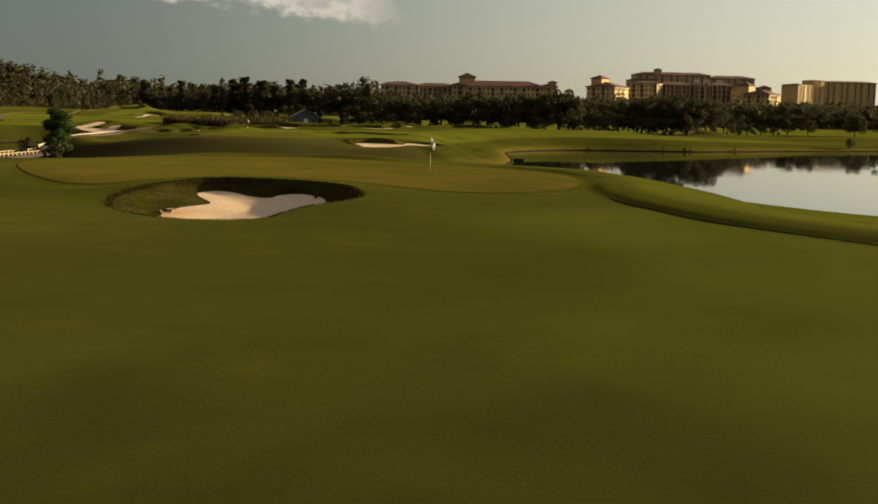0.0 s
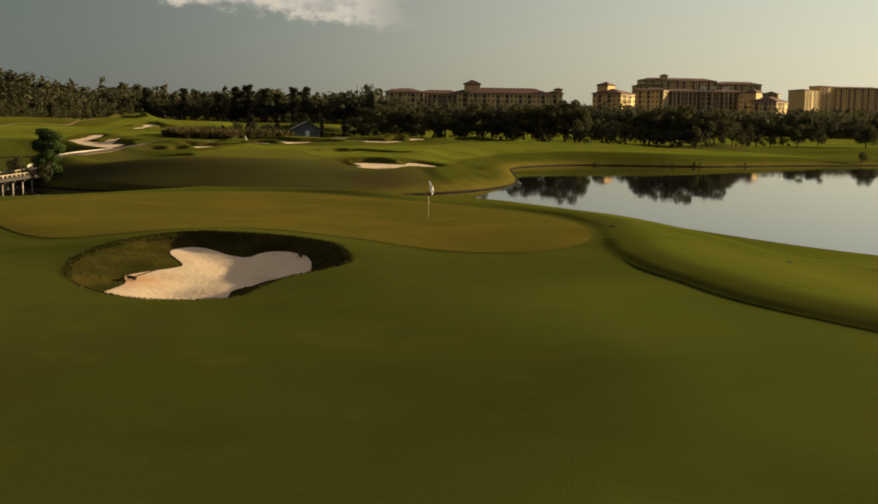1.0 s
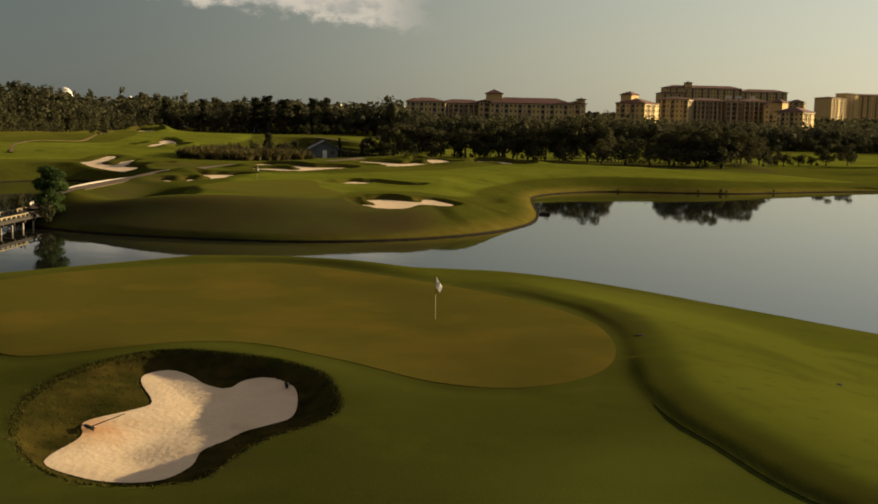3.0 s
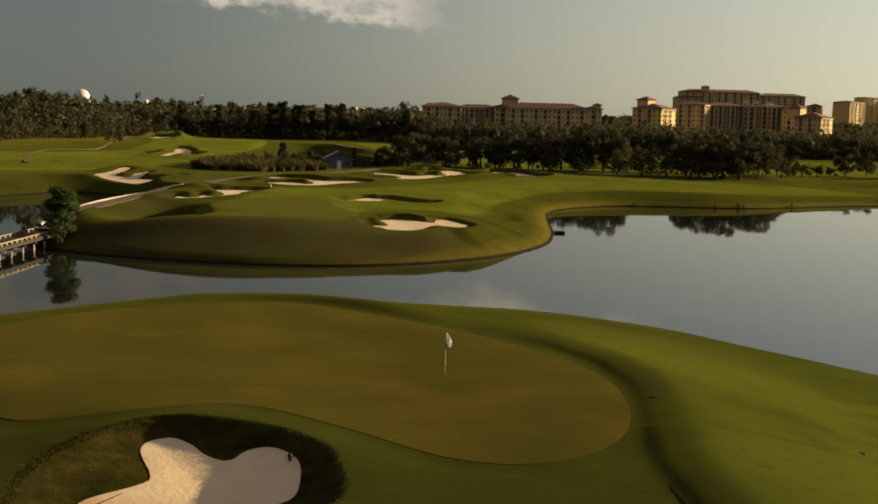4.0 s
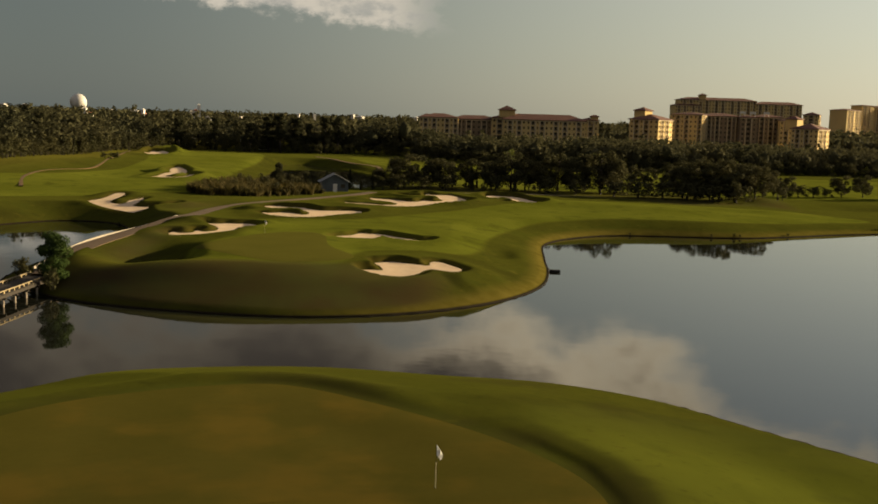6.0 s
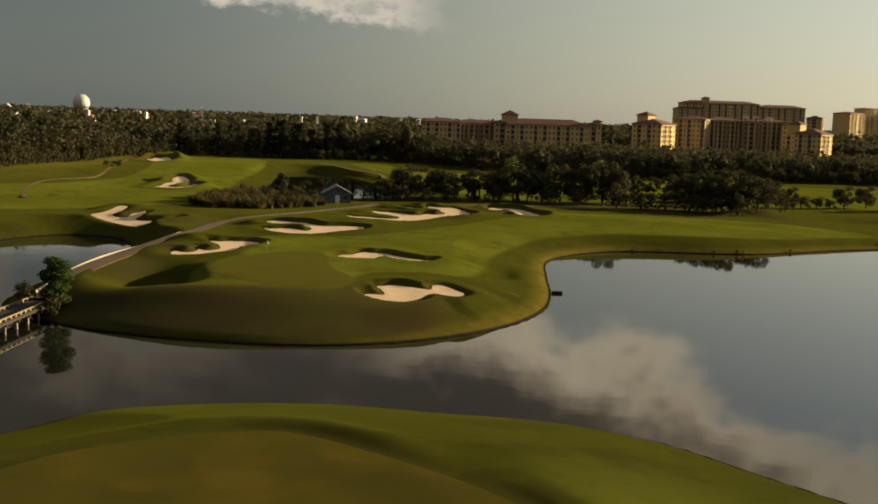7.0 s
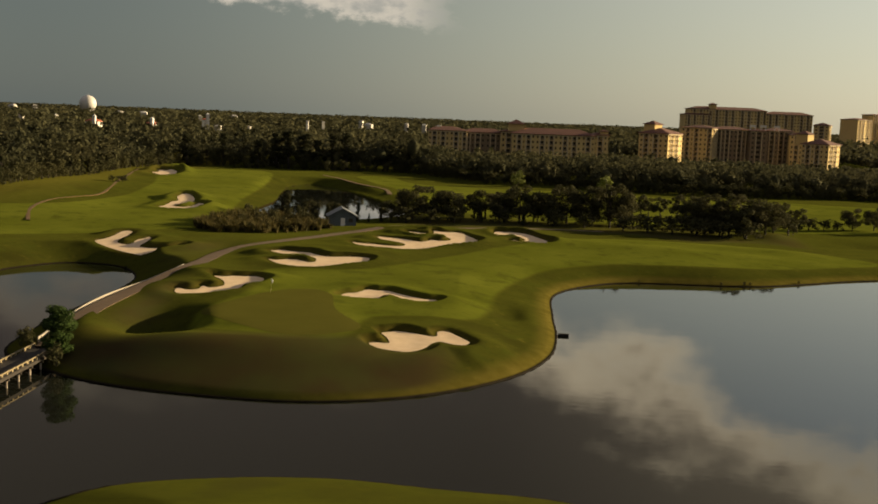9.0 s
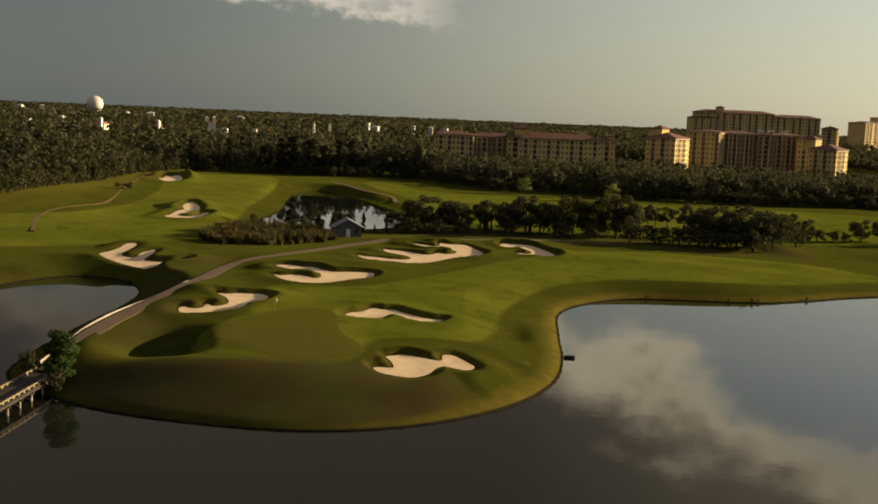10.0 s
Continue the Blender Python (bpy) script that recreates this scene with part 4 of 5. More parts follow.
def crown_shape(rng, kind, h, w):
    """Clump centres and radii of a crown of height h and width w that stands on z = 0."""
    if kind == "oak":
        n = 22
        t = rng.uniform(0.26, 0.92, n)
        reach = np.sqrt(np.clip(1 - ((t - 0.52) / 0.46) ** 2, 0.05, 1)) * w / 2 * rng.uniform(0.45, 0.9, n)
        rad = rng.uniform(0.13, 0.21, n) * w
    elif kind == "oval":
        n = 34
        t = rng.uniform(0.14, 0.93, n)
        reach = np.sqrt(np.clip(1 - ((t - 0.5) / 0.47) ** 2, 0.03, 1)) * w / 2 * rng.uniform(0.2, 0.72, n)
        rad = rng.uniform(0.15, 0.24, n) * w
    elif kind == "pine":
        n = 20
        t = 1 - rng.uniform(0.03, 0.66, n) ** 1.1
        reach = w / 2 * rng.uniform(0.15, 0.95, n) * np.clip(1.25 - t, 0.15, 0.8)
        rad = rng.uniform(0.11, 0.19, n) * w
    elif kind == "cone":
        n = 22
        t = np.linspace(0.1, 0.93, n)
        reach = w / 2 * (1.02 - t) * rng.uniform(0.3, 0.85, n)
        rad = w * (0.10 + 0.2 * (1 - t))
    else:  # shrub
        n = 16
        t = rng.uniform(0.12, 0.85, n)
        reach = w / 2 * rng.uniform(0.2, 0.85, n) * np.sqrt(np.clip(1.1 - t, 0.1, 1))
        rad = rng.uniform(0.15, 0.24, n) * w
    a = rng.uniform(0, math.tau, n)
    return np.stack([np.cos(a) * reach, np.sin(a) * reach, t * h], 1), rad


def tree_model(name, kind, h, w, seed, leaves, size, mat, label, category="tree", group=""):
    rng = np.random.default_rng(seed)
    centres, rad = crown_shape(rng, kind, h, w)
    tree = thing(name, Matrix(), label, category, group)
    b = bmesh.new()
    lean = Vector((rng.uniform(-0.03, 0.03) * h, rng.uniform(-0.03, 0.03) * h, 0))
    r = 0.018 * h + 0.04
    top = h * (0.85 if kind != "shrub" else 0.5)
    knots = [Vector((0, 0, -0.3)), Vector((0, 0, 0.25)), lean * 0.4 + Vector((0, 0, top * 0.35)), lean + Vector((0, 0, top * 0.7)), lean * 1.2 + Vector((0, 0, top))]
    widths = [r * 1.7, r * 1.15, r * 0.85, r * 0.5, r * 0.15]
    for k in range(4):
        rod(b, knots[k], knots[k + 1], widths[k], widths[k + 1], 7)
    for c in centres[:: 2 if kind != "shrub" else 3]:
        c = Vector(c)
        root = lean * min(1, c.z / top) + Vector((0, 0, max(0.12 * h, c.z * 0.78 - 0.06 * h)))
        rod(b, root, c, r * 0.28, r * 0.08, 5)
    part("trunk", b, BARK, tree, "grey-brown trunk with limbs")
    v, f = leaf_cloud(rng, centres, rad, leaves, size)
    v[:, 2] = np.maximum(v[:, 2], 0.05)
    part("crown", mesh_from("crown", v, f), mat, tree)
    return tree


def put(model, x, y, scale=1.0, tall=1.0, turn=None, sink=0.05):
    turn = random.uniform(0, 360) if turn is None else turn
    m = Matrix.Translation((x, y, ground_at(x, y) - sink)) @ pose(0, 0, 0, 0, 0, turn) @ Matrix.Diagonal((scale, scale, scale * tall, 1))
    return copy_thing(model, m)


def place(model, spots, height):
    """spots: x, y, height in metres, and width over the model's own; the model itself takes the first."""
    for i, (x, y, h, w) in enumerate(spots):
        s = h / height
        m = Matrix.Translation((x, y, ground_at(x, y) - 0.05)) @ pose(0, 0, 0, 0, 0, random.uniform(0, 360)) @ Matrix.Diagonal((s * w, s * w, s, 1))
        if i == 0:
            model.matrix_world = m
        else:
            copy_thing(model, m)


oak_a = tree_model("oak_tree", "oak", 9.0, 8.6, 3, 4800, 0.21, LEAF, "dark green rounded oak on the course", group="course oaks")
place(oak_a, [(-19, 299, 9.2, 1.05), (-14, 303, 8.6, 1.05), (-9, 300, 8.0, 1.05), (9, 304, 10.2, 0.95), (22, 312, 10.4, 1.0), (27, 308, 10.4, 0.95), (33, 306, 11.6, 0.9), (36, 309, 10.4, 0.85), (17, 308, 9.4, 1.0), (5, 302, 8.0, 1.0), (-24, 292, 5.6, 1.1), (54, 301, 9.4, 0.95), (58, 304, 10.2, 0.9), (63, 299, 10.6, 0.95), (68, 302, 10.2, 0.95), (72, 298, 8.4, 1.0), (75, 302, 7.6, 1.0), (60, 296, 8.0, 1.1), (66, 295, 7.4, 1.1), (104.5, 330, 6.4, 1.0), (112, 334, 6.4, 1.0), (124, 328, 7.0, 1.0), (136, 336, 7.6, 1.0)], 9.0)
oak_b = tree_model("oak_tree", "oak", 8.0, 5.6, 8, 4200, 0.17, LEAF, "slim dark oak with a bare lower trunk", group="course oaks")
place(oak_b, [(46, 341, 7.0, 1.1), (52, 343, 7.3, 1.0), (56.5, 339, 8.8, 1.1), (49, 346, 6.6, 1.0), (85.5, 331, 8.7, 0.9), (90.5, 333, 6.8, 1.0), (0, 311, 9.4, 1.3), (4, 314, 8.8, 1.2), (-3, 312, 8.6, 1.2), (38, 314, 8.0, 1.0), (13, 309, 9.4, 1.0), (80, 306, 6.8, 1.0), (-40, 300, 6.4, 1.2), (-47, 304, 6.6, 1.2)], 8.0)
cone = tree_model("cypress_tree", "cone", 7.0, 3.0, 5, 3200, 0.15, PINE, "narrow dark green conical cypress", group="course cypresses")
place(cone, [(-1.4, 300, 6.3, 0.9), (-26.6, 291, 5.1, 0.8), (-32.4, 291, 5.9, 1.0), (-38.5, 292, 5.4, 1.1), (10, 299, 5.4, 1.0), (-29.3, 289, 2.6, 1.0)], 7.0)
pine_a = tree_model("pine_tree", "pine", 10.0, 5.6, 13, 3600, 0.18, PINE, "spreading pine beside the pond", group="pond pines")
place(pine_a, [(-52.7, 302, 7.4, 1.1), (-44, 292, 6.2, 1.0), (-49, 297, 6.4, 1.1), (-55, 308, 6.4, 1.1), (-42, 305, 6.8, 1.0)], 10.0)
fresh = tree_model("willow_tree", "oak", 8.0, 8.0, 21, 900, 0.36, FRESH, "bright yellow-green rounded tree", group="bright trees")
place(fresh, [(43.6, 420, 7.0, 1.0), (11.8, 440, 7.0, 1.0)], 8.0)
bridge_tree = tree_model("bridge_tree", "oval", 6.2, 4.0, 31, 9000, 0.115, BROAD, "dense dark green tree at the end of the bridge")
place(bridge_tree, [(-47.9, 136.6, 5.9, 1.22)], 6.2)
shrub = tree_model("shrub", "shrub", 2.2, 2.6, 41, 520, 0.13, LEAF, "low leafy dark green shrub", "shrub", "shrubs")
place(shrub, [(-47.2, 134.4, 2.6, 0.8), (-53.2, 140.6, 2.0, 1.0), (-54.4, 142.6, 1.7, 1.1), (-49.1, 139.6, 1.8, 0.9), (93, 248.5, 2.2, 1.3), (45.6, 223.6, 0.6, 1.2), (50.2, 224.5, 0.7, 1.0), (51.4, 224.9, 0.5, 1.2), (62, 230.3, 0.5, 1.3), (30, 222.7, 0.4, 1.4), (-62, 297, 2.6, 1.2), (-65.5, 211.8, 0.5, 1.4), (92, 329, 3.0, 1.8), (96, 328, 2.8, 1.8), (88, 327, 2.6, 1.8), (100, 329, 2.4, 1.6), (-20, 291, 3.5, 1.6), (-14, 293, 3.2, 1.6), (-8, 296, 3.5, 1.6), (4, 299, 3.5, 1.6), (18, 301, 3.8, 1.6), (26, 302, 3.8, 1.6), (36, 300, 3.8, 1.8), (42, 298, 4.1, 2.0), (48, 296, 4.1, 2.0), (54, 295, 4.3, 2.0), (60, 293, 4.1, 2.0), (66, 293, 4.1, 2.0), (-114, 352, 1.9, 2.2), (-118, 354, 1.6, 2.0)], 2.2)

for k in range(27):
    put(shrub, -22 + 4.0 * k + random.uniform(-1, 1), 313 + random.uniform(-2, 3), random.uniform(1.3, 1.9), 0.95)


def build_reeds():
    """A belt of tall ornamental grass between the path and the pond."""
    rng = np.random.default_rng(77)
    belt = smooth_loop([(-66, 262), (-60, 250), (-50, 252), (-42, 258), (-36, 266), (-38, 274), (-46, 284), (-60, 286)])
    verts, faces, n = [], [], 0
    clumps = 0
    while clumps < 330:
        x, y = rng.uniform(-67, -35), rng.uniform(249, 287)
        if away(belt, np.array([x]), np.array([y]))[0] > 0:
            continue
        clumps += 1
        z0 = ground_at(x, y)
        tall = rng.uniform(1.2, 2.9)
        for _ in range(34):
            a, lean = rng.uniform(0, math.tau), rng.uniform(0.2, 0.9)
            dx, dy = math.cos(a) * lean, math.sin(a) * lean
            h = tall * rng.uniform(0.6, 1.05)
            w = rng.uniform(0.07, 0.14)
            px, py = -math.sin(a) * w, math.cos(a) * w
            bx, by = x + rng.normal() * 0.25, y + rng.normal() * 0.25
            verts += [(bx - px, by - py, z0 - 0.1), (bx + px, by + py, z0 - 0.1), (bx + dx * h * 0.4 + px, by + dy * h * 0.4 + py, z0 + h * 0.62), (bx + dx * h * 0.4 - px, by + dy * h * 0.4 - py, z0 + h * 0.62), (bx + dx * h, by + dy * h, z0 + h)]
            faces.append((n, n + 1, n + 2, n + 3))
            faces.append((n + 3, n + 2, n + 4, n + 4))
            n += 5
    quads = np.array([f for f in faces if f[2] != f[3]])
    tris = np.array([f[:3] for f in faces if f[2] == f[3]])
    me = mesh_from("ornamental_grass", verts, [quads, tris])
    me.materials.append(REED)
    tagged(new("ornamental_grass", me), "belt of tall straw-green ornamental grass by the path", "grass", kind="stuff")


build_reeds()
for k in range(14):
    put(shrub, random.uniform(-60, -38), random.uniform(262, 283), random.uniform(0.8, 1.5), random.uniform(0.8, 1.3), sink=0.2)

# the edge of the woods: single trees that can be told apart
EDGE = [(-136, 300), (-134, 322), (-135, 345), (-135, 366), (-134, 388), (-138, 430), (-133, 462), (-122, 486), (-104, 478), (-96, 494), (-68, 482), (-42, 498), (-18, 474), (4, 452), (26, 458), (48, 446), (90, 444), (148, 452), (230, 470)]
wood_pine = tree_model("pine_tree", "pine", 18.0, 8.0, 51, 2500, 0.31, PINE, "tall dark pine at the edge of the woods", group="woodland edge")
wood_pine_b = tree_model("pine_tree", "pine", 19.0, 6.6, 52, 2200, 0.31, PINE, "tall slender pine at the edge of the woods", group="woodland edge")
wood_oak = tree_model("oak_tree", "oak", 12.0, 10.0, 53, 2600, 0.33, LEAF, "broad dark oak at the edge of the woods", group="woodland edge")


def build_edge():
    rng = np.random.default_rng(5)
    first = set()
    for (x0, y0), (x1, y1) in zip(EDGE[:-1], EDGE[1:]):
        n = max(2, int(math.hypot(x1 - x0, y1 - y0) / 3.4))
        for k in range(n):
            u = (k + rng.uniform(0, 1)) / n
            x, y = x0 + (x1 - x0) * u, y0 + (y1 - y0) * u + rng.uniform(0, 6)
            west = x < -30
            if west:
                x -= rng.uniform(0, 5)
            model, base = ((wood_pine, 18.0), (wood_pine_b, 19.0), (wood_oak, 12.0))[rng.choice(3, p=(0.36, 0.26, 0.38) if west else (0.08, 0.04, 0.88))]
            h = rng.uniform(9.5, 14) if west else rng.uniform(6.5, 10.5)
            if model is wood_oak:
                h = rng.uniform(5.5, 11) if west else rng.uniform(4.5, 8.5)
            s = h / base
            w = rng.uniform(0.9, 1.2) * (1.0 if west else 1.1)
            m = Matrix.Translation((x, y, ground_at(x, y) - 0.1)) @ pose(0, 0, 0, 0, 0, rng.uniform(0, 360)) @ Matrix.Diagonal((s * w, s * w, s, 1))
            if model not in first:
                first.add(model)
                model.matrix_world = m
            else:
                copy_thing(model, m)
        # undergrowth that closes the foot of the wood
        for k in range(n):
            u = (k + rng.uniform(0, 1)) / n
            put(shrub, x0 + (x1 - x0) * u - (1.5 if x0 < -130 else 0), y0 + (y1 - y0) * u + rng.uniform(-1.5, 3), rng.uniform(1.3, 2.5), rng.uniform(0.8, 1.2), sink=0.3)


build_edge()
# pines that stand out over the canopy behind the pond
for x, y, h, w in ((-100, 486, 13.5, 1.3), (-93, 492, 17, 1.45), (-87, 488, 18, 1.4), (-81, 496, 16.5, 1.5), (-75, 490, 14, 1.3), (-68, 492, 17, 1.2), (-63, 496, 17.5, 1.3), (-128, 474, 15, 1.3), (-116, 488, 15.5, 1.2)):
    sx, _, sz = wood_pine.scale
    put(wood_pine, x, y, h / 18 * w / sx, sx / sz / w, sink=0.1)


def build_woods():
    """Far woods: a closed canopy that thins into the distance, one object."""
    rng = np.random.default_rng(9)
    edge = np.array(EDGE, float)
    def models(count, size, spread_by=1.0):
        out = []
        for kind, w in (("oak", 0.85), ("pine", 0.5), ("oak", 1.0), ("pine", 0.55)):
            c, r = crown_shape(rng, kind, 1.0, w * spread_by)
            out.append(leaf_cloud(rng, c, r, count, size * (0.8 if kind == "pine" else 1.0))[0])
        return out

    kinds, inner, middle = models(300, 0.042), models(130, 0.062), models(66, 0.088)
    low = models(40, 0.19, 1.7)
    pieces, hearts = [], []
    b = bmesh.new()
    bmesh.ops.create_icosphere(b, subdivisions=1, radius=1.0)
    ball = np.array([v.co for v in b.verts])
    sides = np.array([[v.index for v in f.verts] for f in b.faces])
    b.free()
    y = 300.0
    while y < 4300:
        gap = max(7.2, y / 72) if y < 1100 else y / 62
        half = 0.47 * y + 30
        for x in np.arange(-half, half, gap):
            px, py = x + rng.uniform(-0.5, 0.5) * gap, y + rng.uniform(-0.5, 0.5) * gap
            front = np.interp(px, edge[5:, 0], edge[5:, 1]) + 6 if px > -138 else -1
            if px <= -138:
                front = 296
            if py < front:
                continue
            if any(abs(px - cx) < rx and abs(py - cy) < ry for cx, cy, rx, ry in CLEARINGS):
                continue
            if y < 1100:
                kit = kinds if py - front < (26 if px > -138 else 0) or (px <= -138 and px > -160 and py < 420) else inner if y < 560 else middle
                shape = kit[rng.integers(0, 4)] if px < -60 else kit[rng.choice((0, 2, 0, 1))]
                swell = 1 + 0.16 * math.sin(px * 0.11 + 1.7 * math.sin(py * 0.045)) + 0.07 * math.sin(px * 0.31 + py * 0.2)
                if px < -30:
                    h = swell * (rng.uniform(8.5, 14) if py < 470 else rng.uniform(9.5, 15.5))
                else:
                    cap = float(np.interp(px, (-30, 30, 55, 80, 100, 200), (16, 15, 16, 16, 15.5, 14)))
                    h = rng.uniform(0.5, 1.08) * (cap - 3.5 - max(0, py - 520) * (0.022 if px > 80 else 0.012)) if py < 700 else rng.uniform(9, 15)
                s = np.array([h * rng.uniform(0.8, 1.35)] * 2 + [h])
            else:
                shape = low[rng.choice((0, 2))]
                h = rng.uniform(11, 19)
                s = np.array([gap * 0.95, gap * 0.95, h])
            a = rng.uniform(0, math.tau)
            rot = np.array([[math.cos(a), -math.sin(a), 0], [math.sin(a), math.cos(a), 0], [0, 0, 1]])
            base = (5.0 if px < -30 or py > 700 else 3.6) if py > 520 else ground_at(px, py)
            pieces.append((shape * s) @ rot.T + np.array([px, py, base]))
            if y < 1100 and px > -105:
                wide = 0.21 if shape is kit[0] or shape is kit[2] else 0.10
                hearts.append((ball * np.array([wide, wide, 0.27]) * s * rng.uniform(0.8, 1.1, (len(ball), 1)) + np.array([0, 0, 0.54 * h])) @ rot.T + np.array([px, py, base]))
        y += gap * 0.9
    v = np.concatenate(pieces)
    tris = (sides[None] + len(v) + len(ball) * np.arange(len(hearts))[:, None, None]).reshape(-1, 3)
    me = mesh_from("woods", np.concatenate([v] + hearts), [np.arange(len(v)).reshape(-1, 4), tris], smooth=True)
    me.materials.append(WOODS)
    tagged(new("woods", me), "dark mixed woodland canopy reaching the horizon", "woods", kind="stuff")


# ---- buildings ----
BOX_MESH = {}


def unit_box(key, w, d, h):
    if key not in BOX_MESH:
        b = bmesh.new()
        box(b, -w / 2, w / 2, -d, 0, 0, h)
        BOX_MESH[key] = bpy.data.meshes.new(key)
        b.to_mesh(BOX_MESH[key])
        b.free()
    return BOX_MESH[key]


def facade(bm, m, width, floors, fh, bays, z0):
    """A wall in the local xz plane facing -y, with a recess for each opening. Returns the openings."""
    step = width / bays
    out = []
    for f in range(floors):
        for k in range(bays):
            x0, x1, a, b = -width / 2 + k * step, -width / 2 + (k + 1) * step, z0 + f * fh, z0 + (f + 1) * fh
            loggia = k % 5 in (1, 3)
            mx, lo, hi, deep = (step * 0.08, 0.10, 0.35, 2.4) if loggia else (step * (0.38 if k % 5 == 2 else 0.32), 1.0, 0.65, 0.25)
            outer = [(x0, 0, a), (x1, 0, a), (x1, 0, b), (x0, 0, b)]
            inner = [(x0 + mx, 0, a + lo), (x1 - mx, 0, a + lo), (x1 - mx, 0, b - hi), (x0 + mx, 0, b - hi)]
            backs = [(x, deep, z) for x, _, z in inner]
            vo, vi, vb = ([bm.verts.new(m @ Vector(p)) for p in ring] for ring in (outer, inner, backs))
            for q in range(4):
                r = (q + 1) % 4
                bm.faces.new((vo[q], vo[r], vi[r], vi[q]))
                bm.faces.new((vi[q], vi[r], vb[r], vb[q]))
            bm.faces.new(vb)
            out.append(((x0 + x1) / 2, deep, a + lo, x1 - x0 - 2 * mx, b - a - lo - hi, loggia))
    return out


def hip_roof(bm, w, d, z, rise, over, m=None):
    a, b = w / 2 + over, d / 2 + over
    r = max(0.0, a - b) if a >= b else 0.0
    s = max(0.0, b - a) if b > a else 0.0
    pts = [(-a, -b, z), (a, -b, z), (a, b, z), (-a, b, z), (-a, -b, z + 0.25), (a, -b, z + 0.25), (a, b, z + 0.25), (-a, b, z + 0.25), (-r, -s, z + rise), (r, s, z + rise)]
    v = [bm.verts.new(m @ Vector(p) if m else p) for p in pts]
    for f in ((3, 2, 1, 0), (0, 1, 5, 4), (1, 2, 6, 5), (2, 3, 7, 6), (3, 0, 4, 7)):
        bm.faces.new([v[i] for i in f])
    if a >= b:
        sides = ((4, 5, 9, 8), (6, 7, 8, 9), (5, 6, 9), (7, 4, 8)) if r > 0 else ((4, 5, 8), (6, 7, 8), (5, 6, 8), (7, 4, 8))
    else:
        sides = ((4, 5, 8), (5, 6, 9, 8), (6, 7, 9), (7, 4, 8, 9))
    for f in sides:
        bm.faces.new([v[i] for i in f])


def block(owner, x, y, turn, w, d, floors, fh, z0, bays, side_bays, rise=2.6, wall=None, cornice=True):
    """One wing of a hotel: four walls with openings, windows, loggia rails, pilasters, a hipped roof."""
    at = Matrix.Translation((x, y, z0)) @ pose(0, 0, 0, 0, 0, turn)
    h = floors * fh
    walls, fittings = wing_walls(w, d, floors, fh, bays, side_bays)
    wing = part("wing_wall", walls, wall or STUCCO, owner, at=at)
    for name, data, mat, m in fittings:
        part(name, data, mat, wing, at=m)
    b = bmesh.new()
    hip_roof(b, w, d, h, rise, 0.9)
    part("roof", b, ROOF, owner, "terracotta tiled hip roof", at=at)
    if cornice:
        for zz in (h - 0.5, fh * 1.0):
            for sx, sy, ex, ey in ((-w / 2 - 0.2, -d / 2 - 0.45, w / 2 + 0.2, -d / 2 - 0.41), (w / 2 + 0.41, -d / 2 - 0.4, w / 2 + 0.45, d / 2)):
                b = bmesh.new()
                box(b, sx, ex, sy, ey, zz - 0.2, zz + 0.2)
                part("cornice", b, TRIM, owner, at=at)
    return wing


def wing_walls(w, d, floors, fh, bays, side_bays):
    """The walls of a wing and the fittings that belong to them: name, mesh, material, place."""
    b, fittings = bmesh.new(), []
    for m, width, n in ((Matrix.Translation((0, -d / 2, 0)), w, bays), (Matrix.Translation((w / 2, 0, 0)) @ pose(0, 0, 0, 0, 0, 90), d, side_bays)):
        for x, deep, z, ow, oh, loggia in facade(b, m, width, floors, fh, n, 0.0):
            pane = unit_box("pane_%.2f_%.2f" % (ow, oh), ow * 0.96, 0.06, oh * 0.97)
            fittings.append(("window", pane, GLASS, m @ Matrix.Translation((x, deep - 0.02, z))))
            if loggia:
                rail = unit_box("rail_%.2f" % ow, ow, 0.12, 0.95)
                fittings.append(("balcony", rail, STUCCO_DARK, m @ Matrix.Translation((x, 0.16, z))))
        step = width / n
        for k in sorted({j + e for j in range(n) if j % 5 in (1, 3) for e in (0, 1)}):
            xx = -width / 2 + k * step
            xx = min(max(xx, -width / 2 + 0.35), width / 2 - 0.35)
            q = bmesh.new()
            box(q, xx - 0.3, xx + 0.3, -0.4, -0.004, 0, floors * fh - 0.75, m)
            fittings.append(("pilaster", q, TRIM, Matrix()))
    # plain back and left walls close the block
    h = floors * fh
    q = [b.verts.new(p) for p in ((-w / 2, -d / 2, 0), (-w / 2, d / 2, 0), (-w / 2, d / 2, h), (-w / 2, -d / 2, h), (w / 2, d / 2, 0), (w / 2, d / 2, h))]
    b.faces.new((q[0], q[1], q[2], q[3]))
    b.faces.new((q[1], q[4], q[5], q[2]))
    return b, fittings


def cupola(owner, x, y, turn, size, z, h):
    at = Matrix.Translation((x, y, z)) @ pose(0, 0, 0, 0, 0, turn)
    b = bmesh.new()
    box(b, -size / 2, size / 2, -size / 2, size / 2, 0, h)
    for k in (-0.28, 0.0, 0.28):
        box(b, k * size - 0.1 * size, k * size + 0.1 * size, -size / 2 - 0.1, -size / 2 - 0.004, h * 0.25, h * 0.85)
    part("roof_tower", b, STUCCO, owner, at=at)
    b = bmesh.new()
    hip_roof(b, size, size, h, size * 0.30, 0.8)
    part("tower_roof", b, ROOF, owner, "small terracotta pyramid roof", at=at)


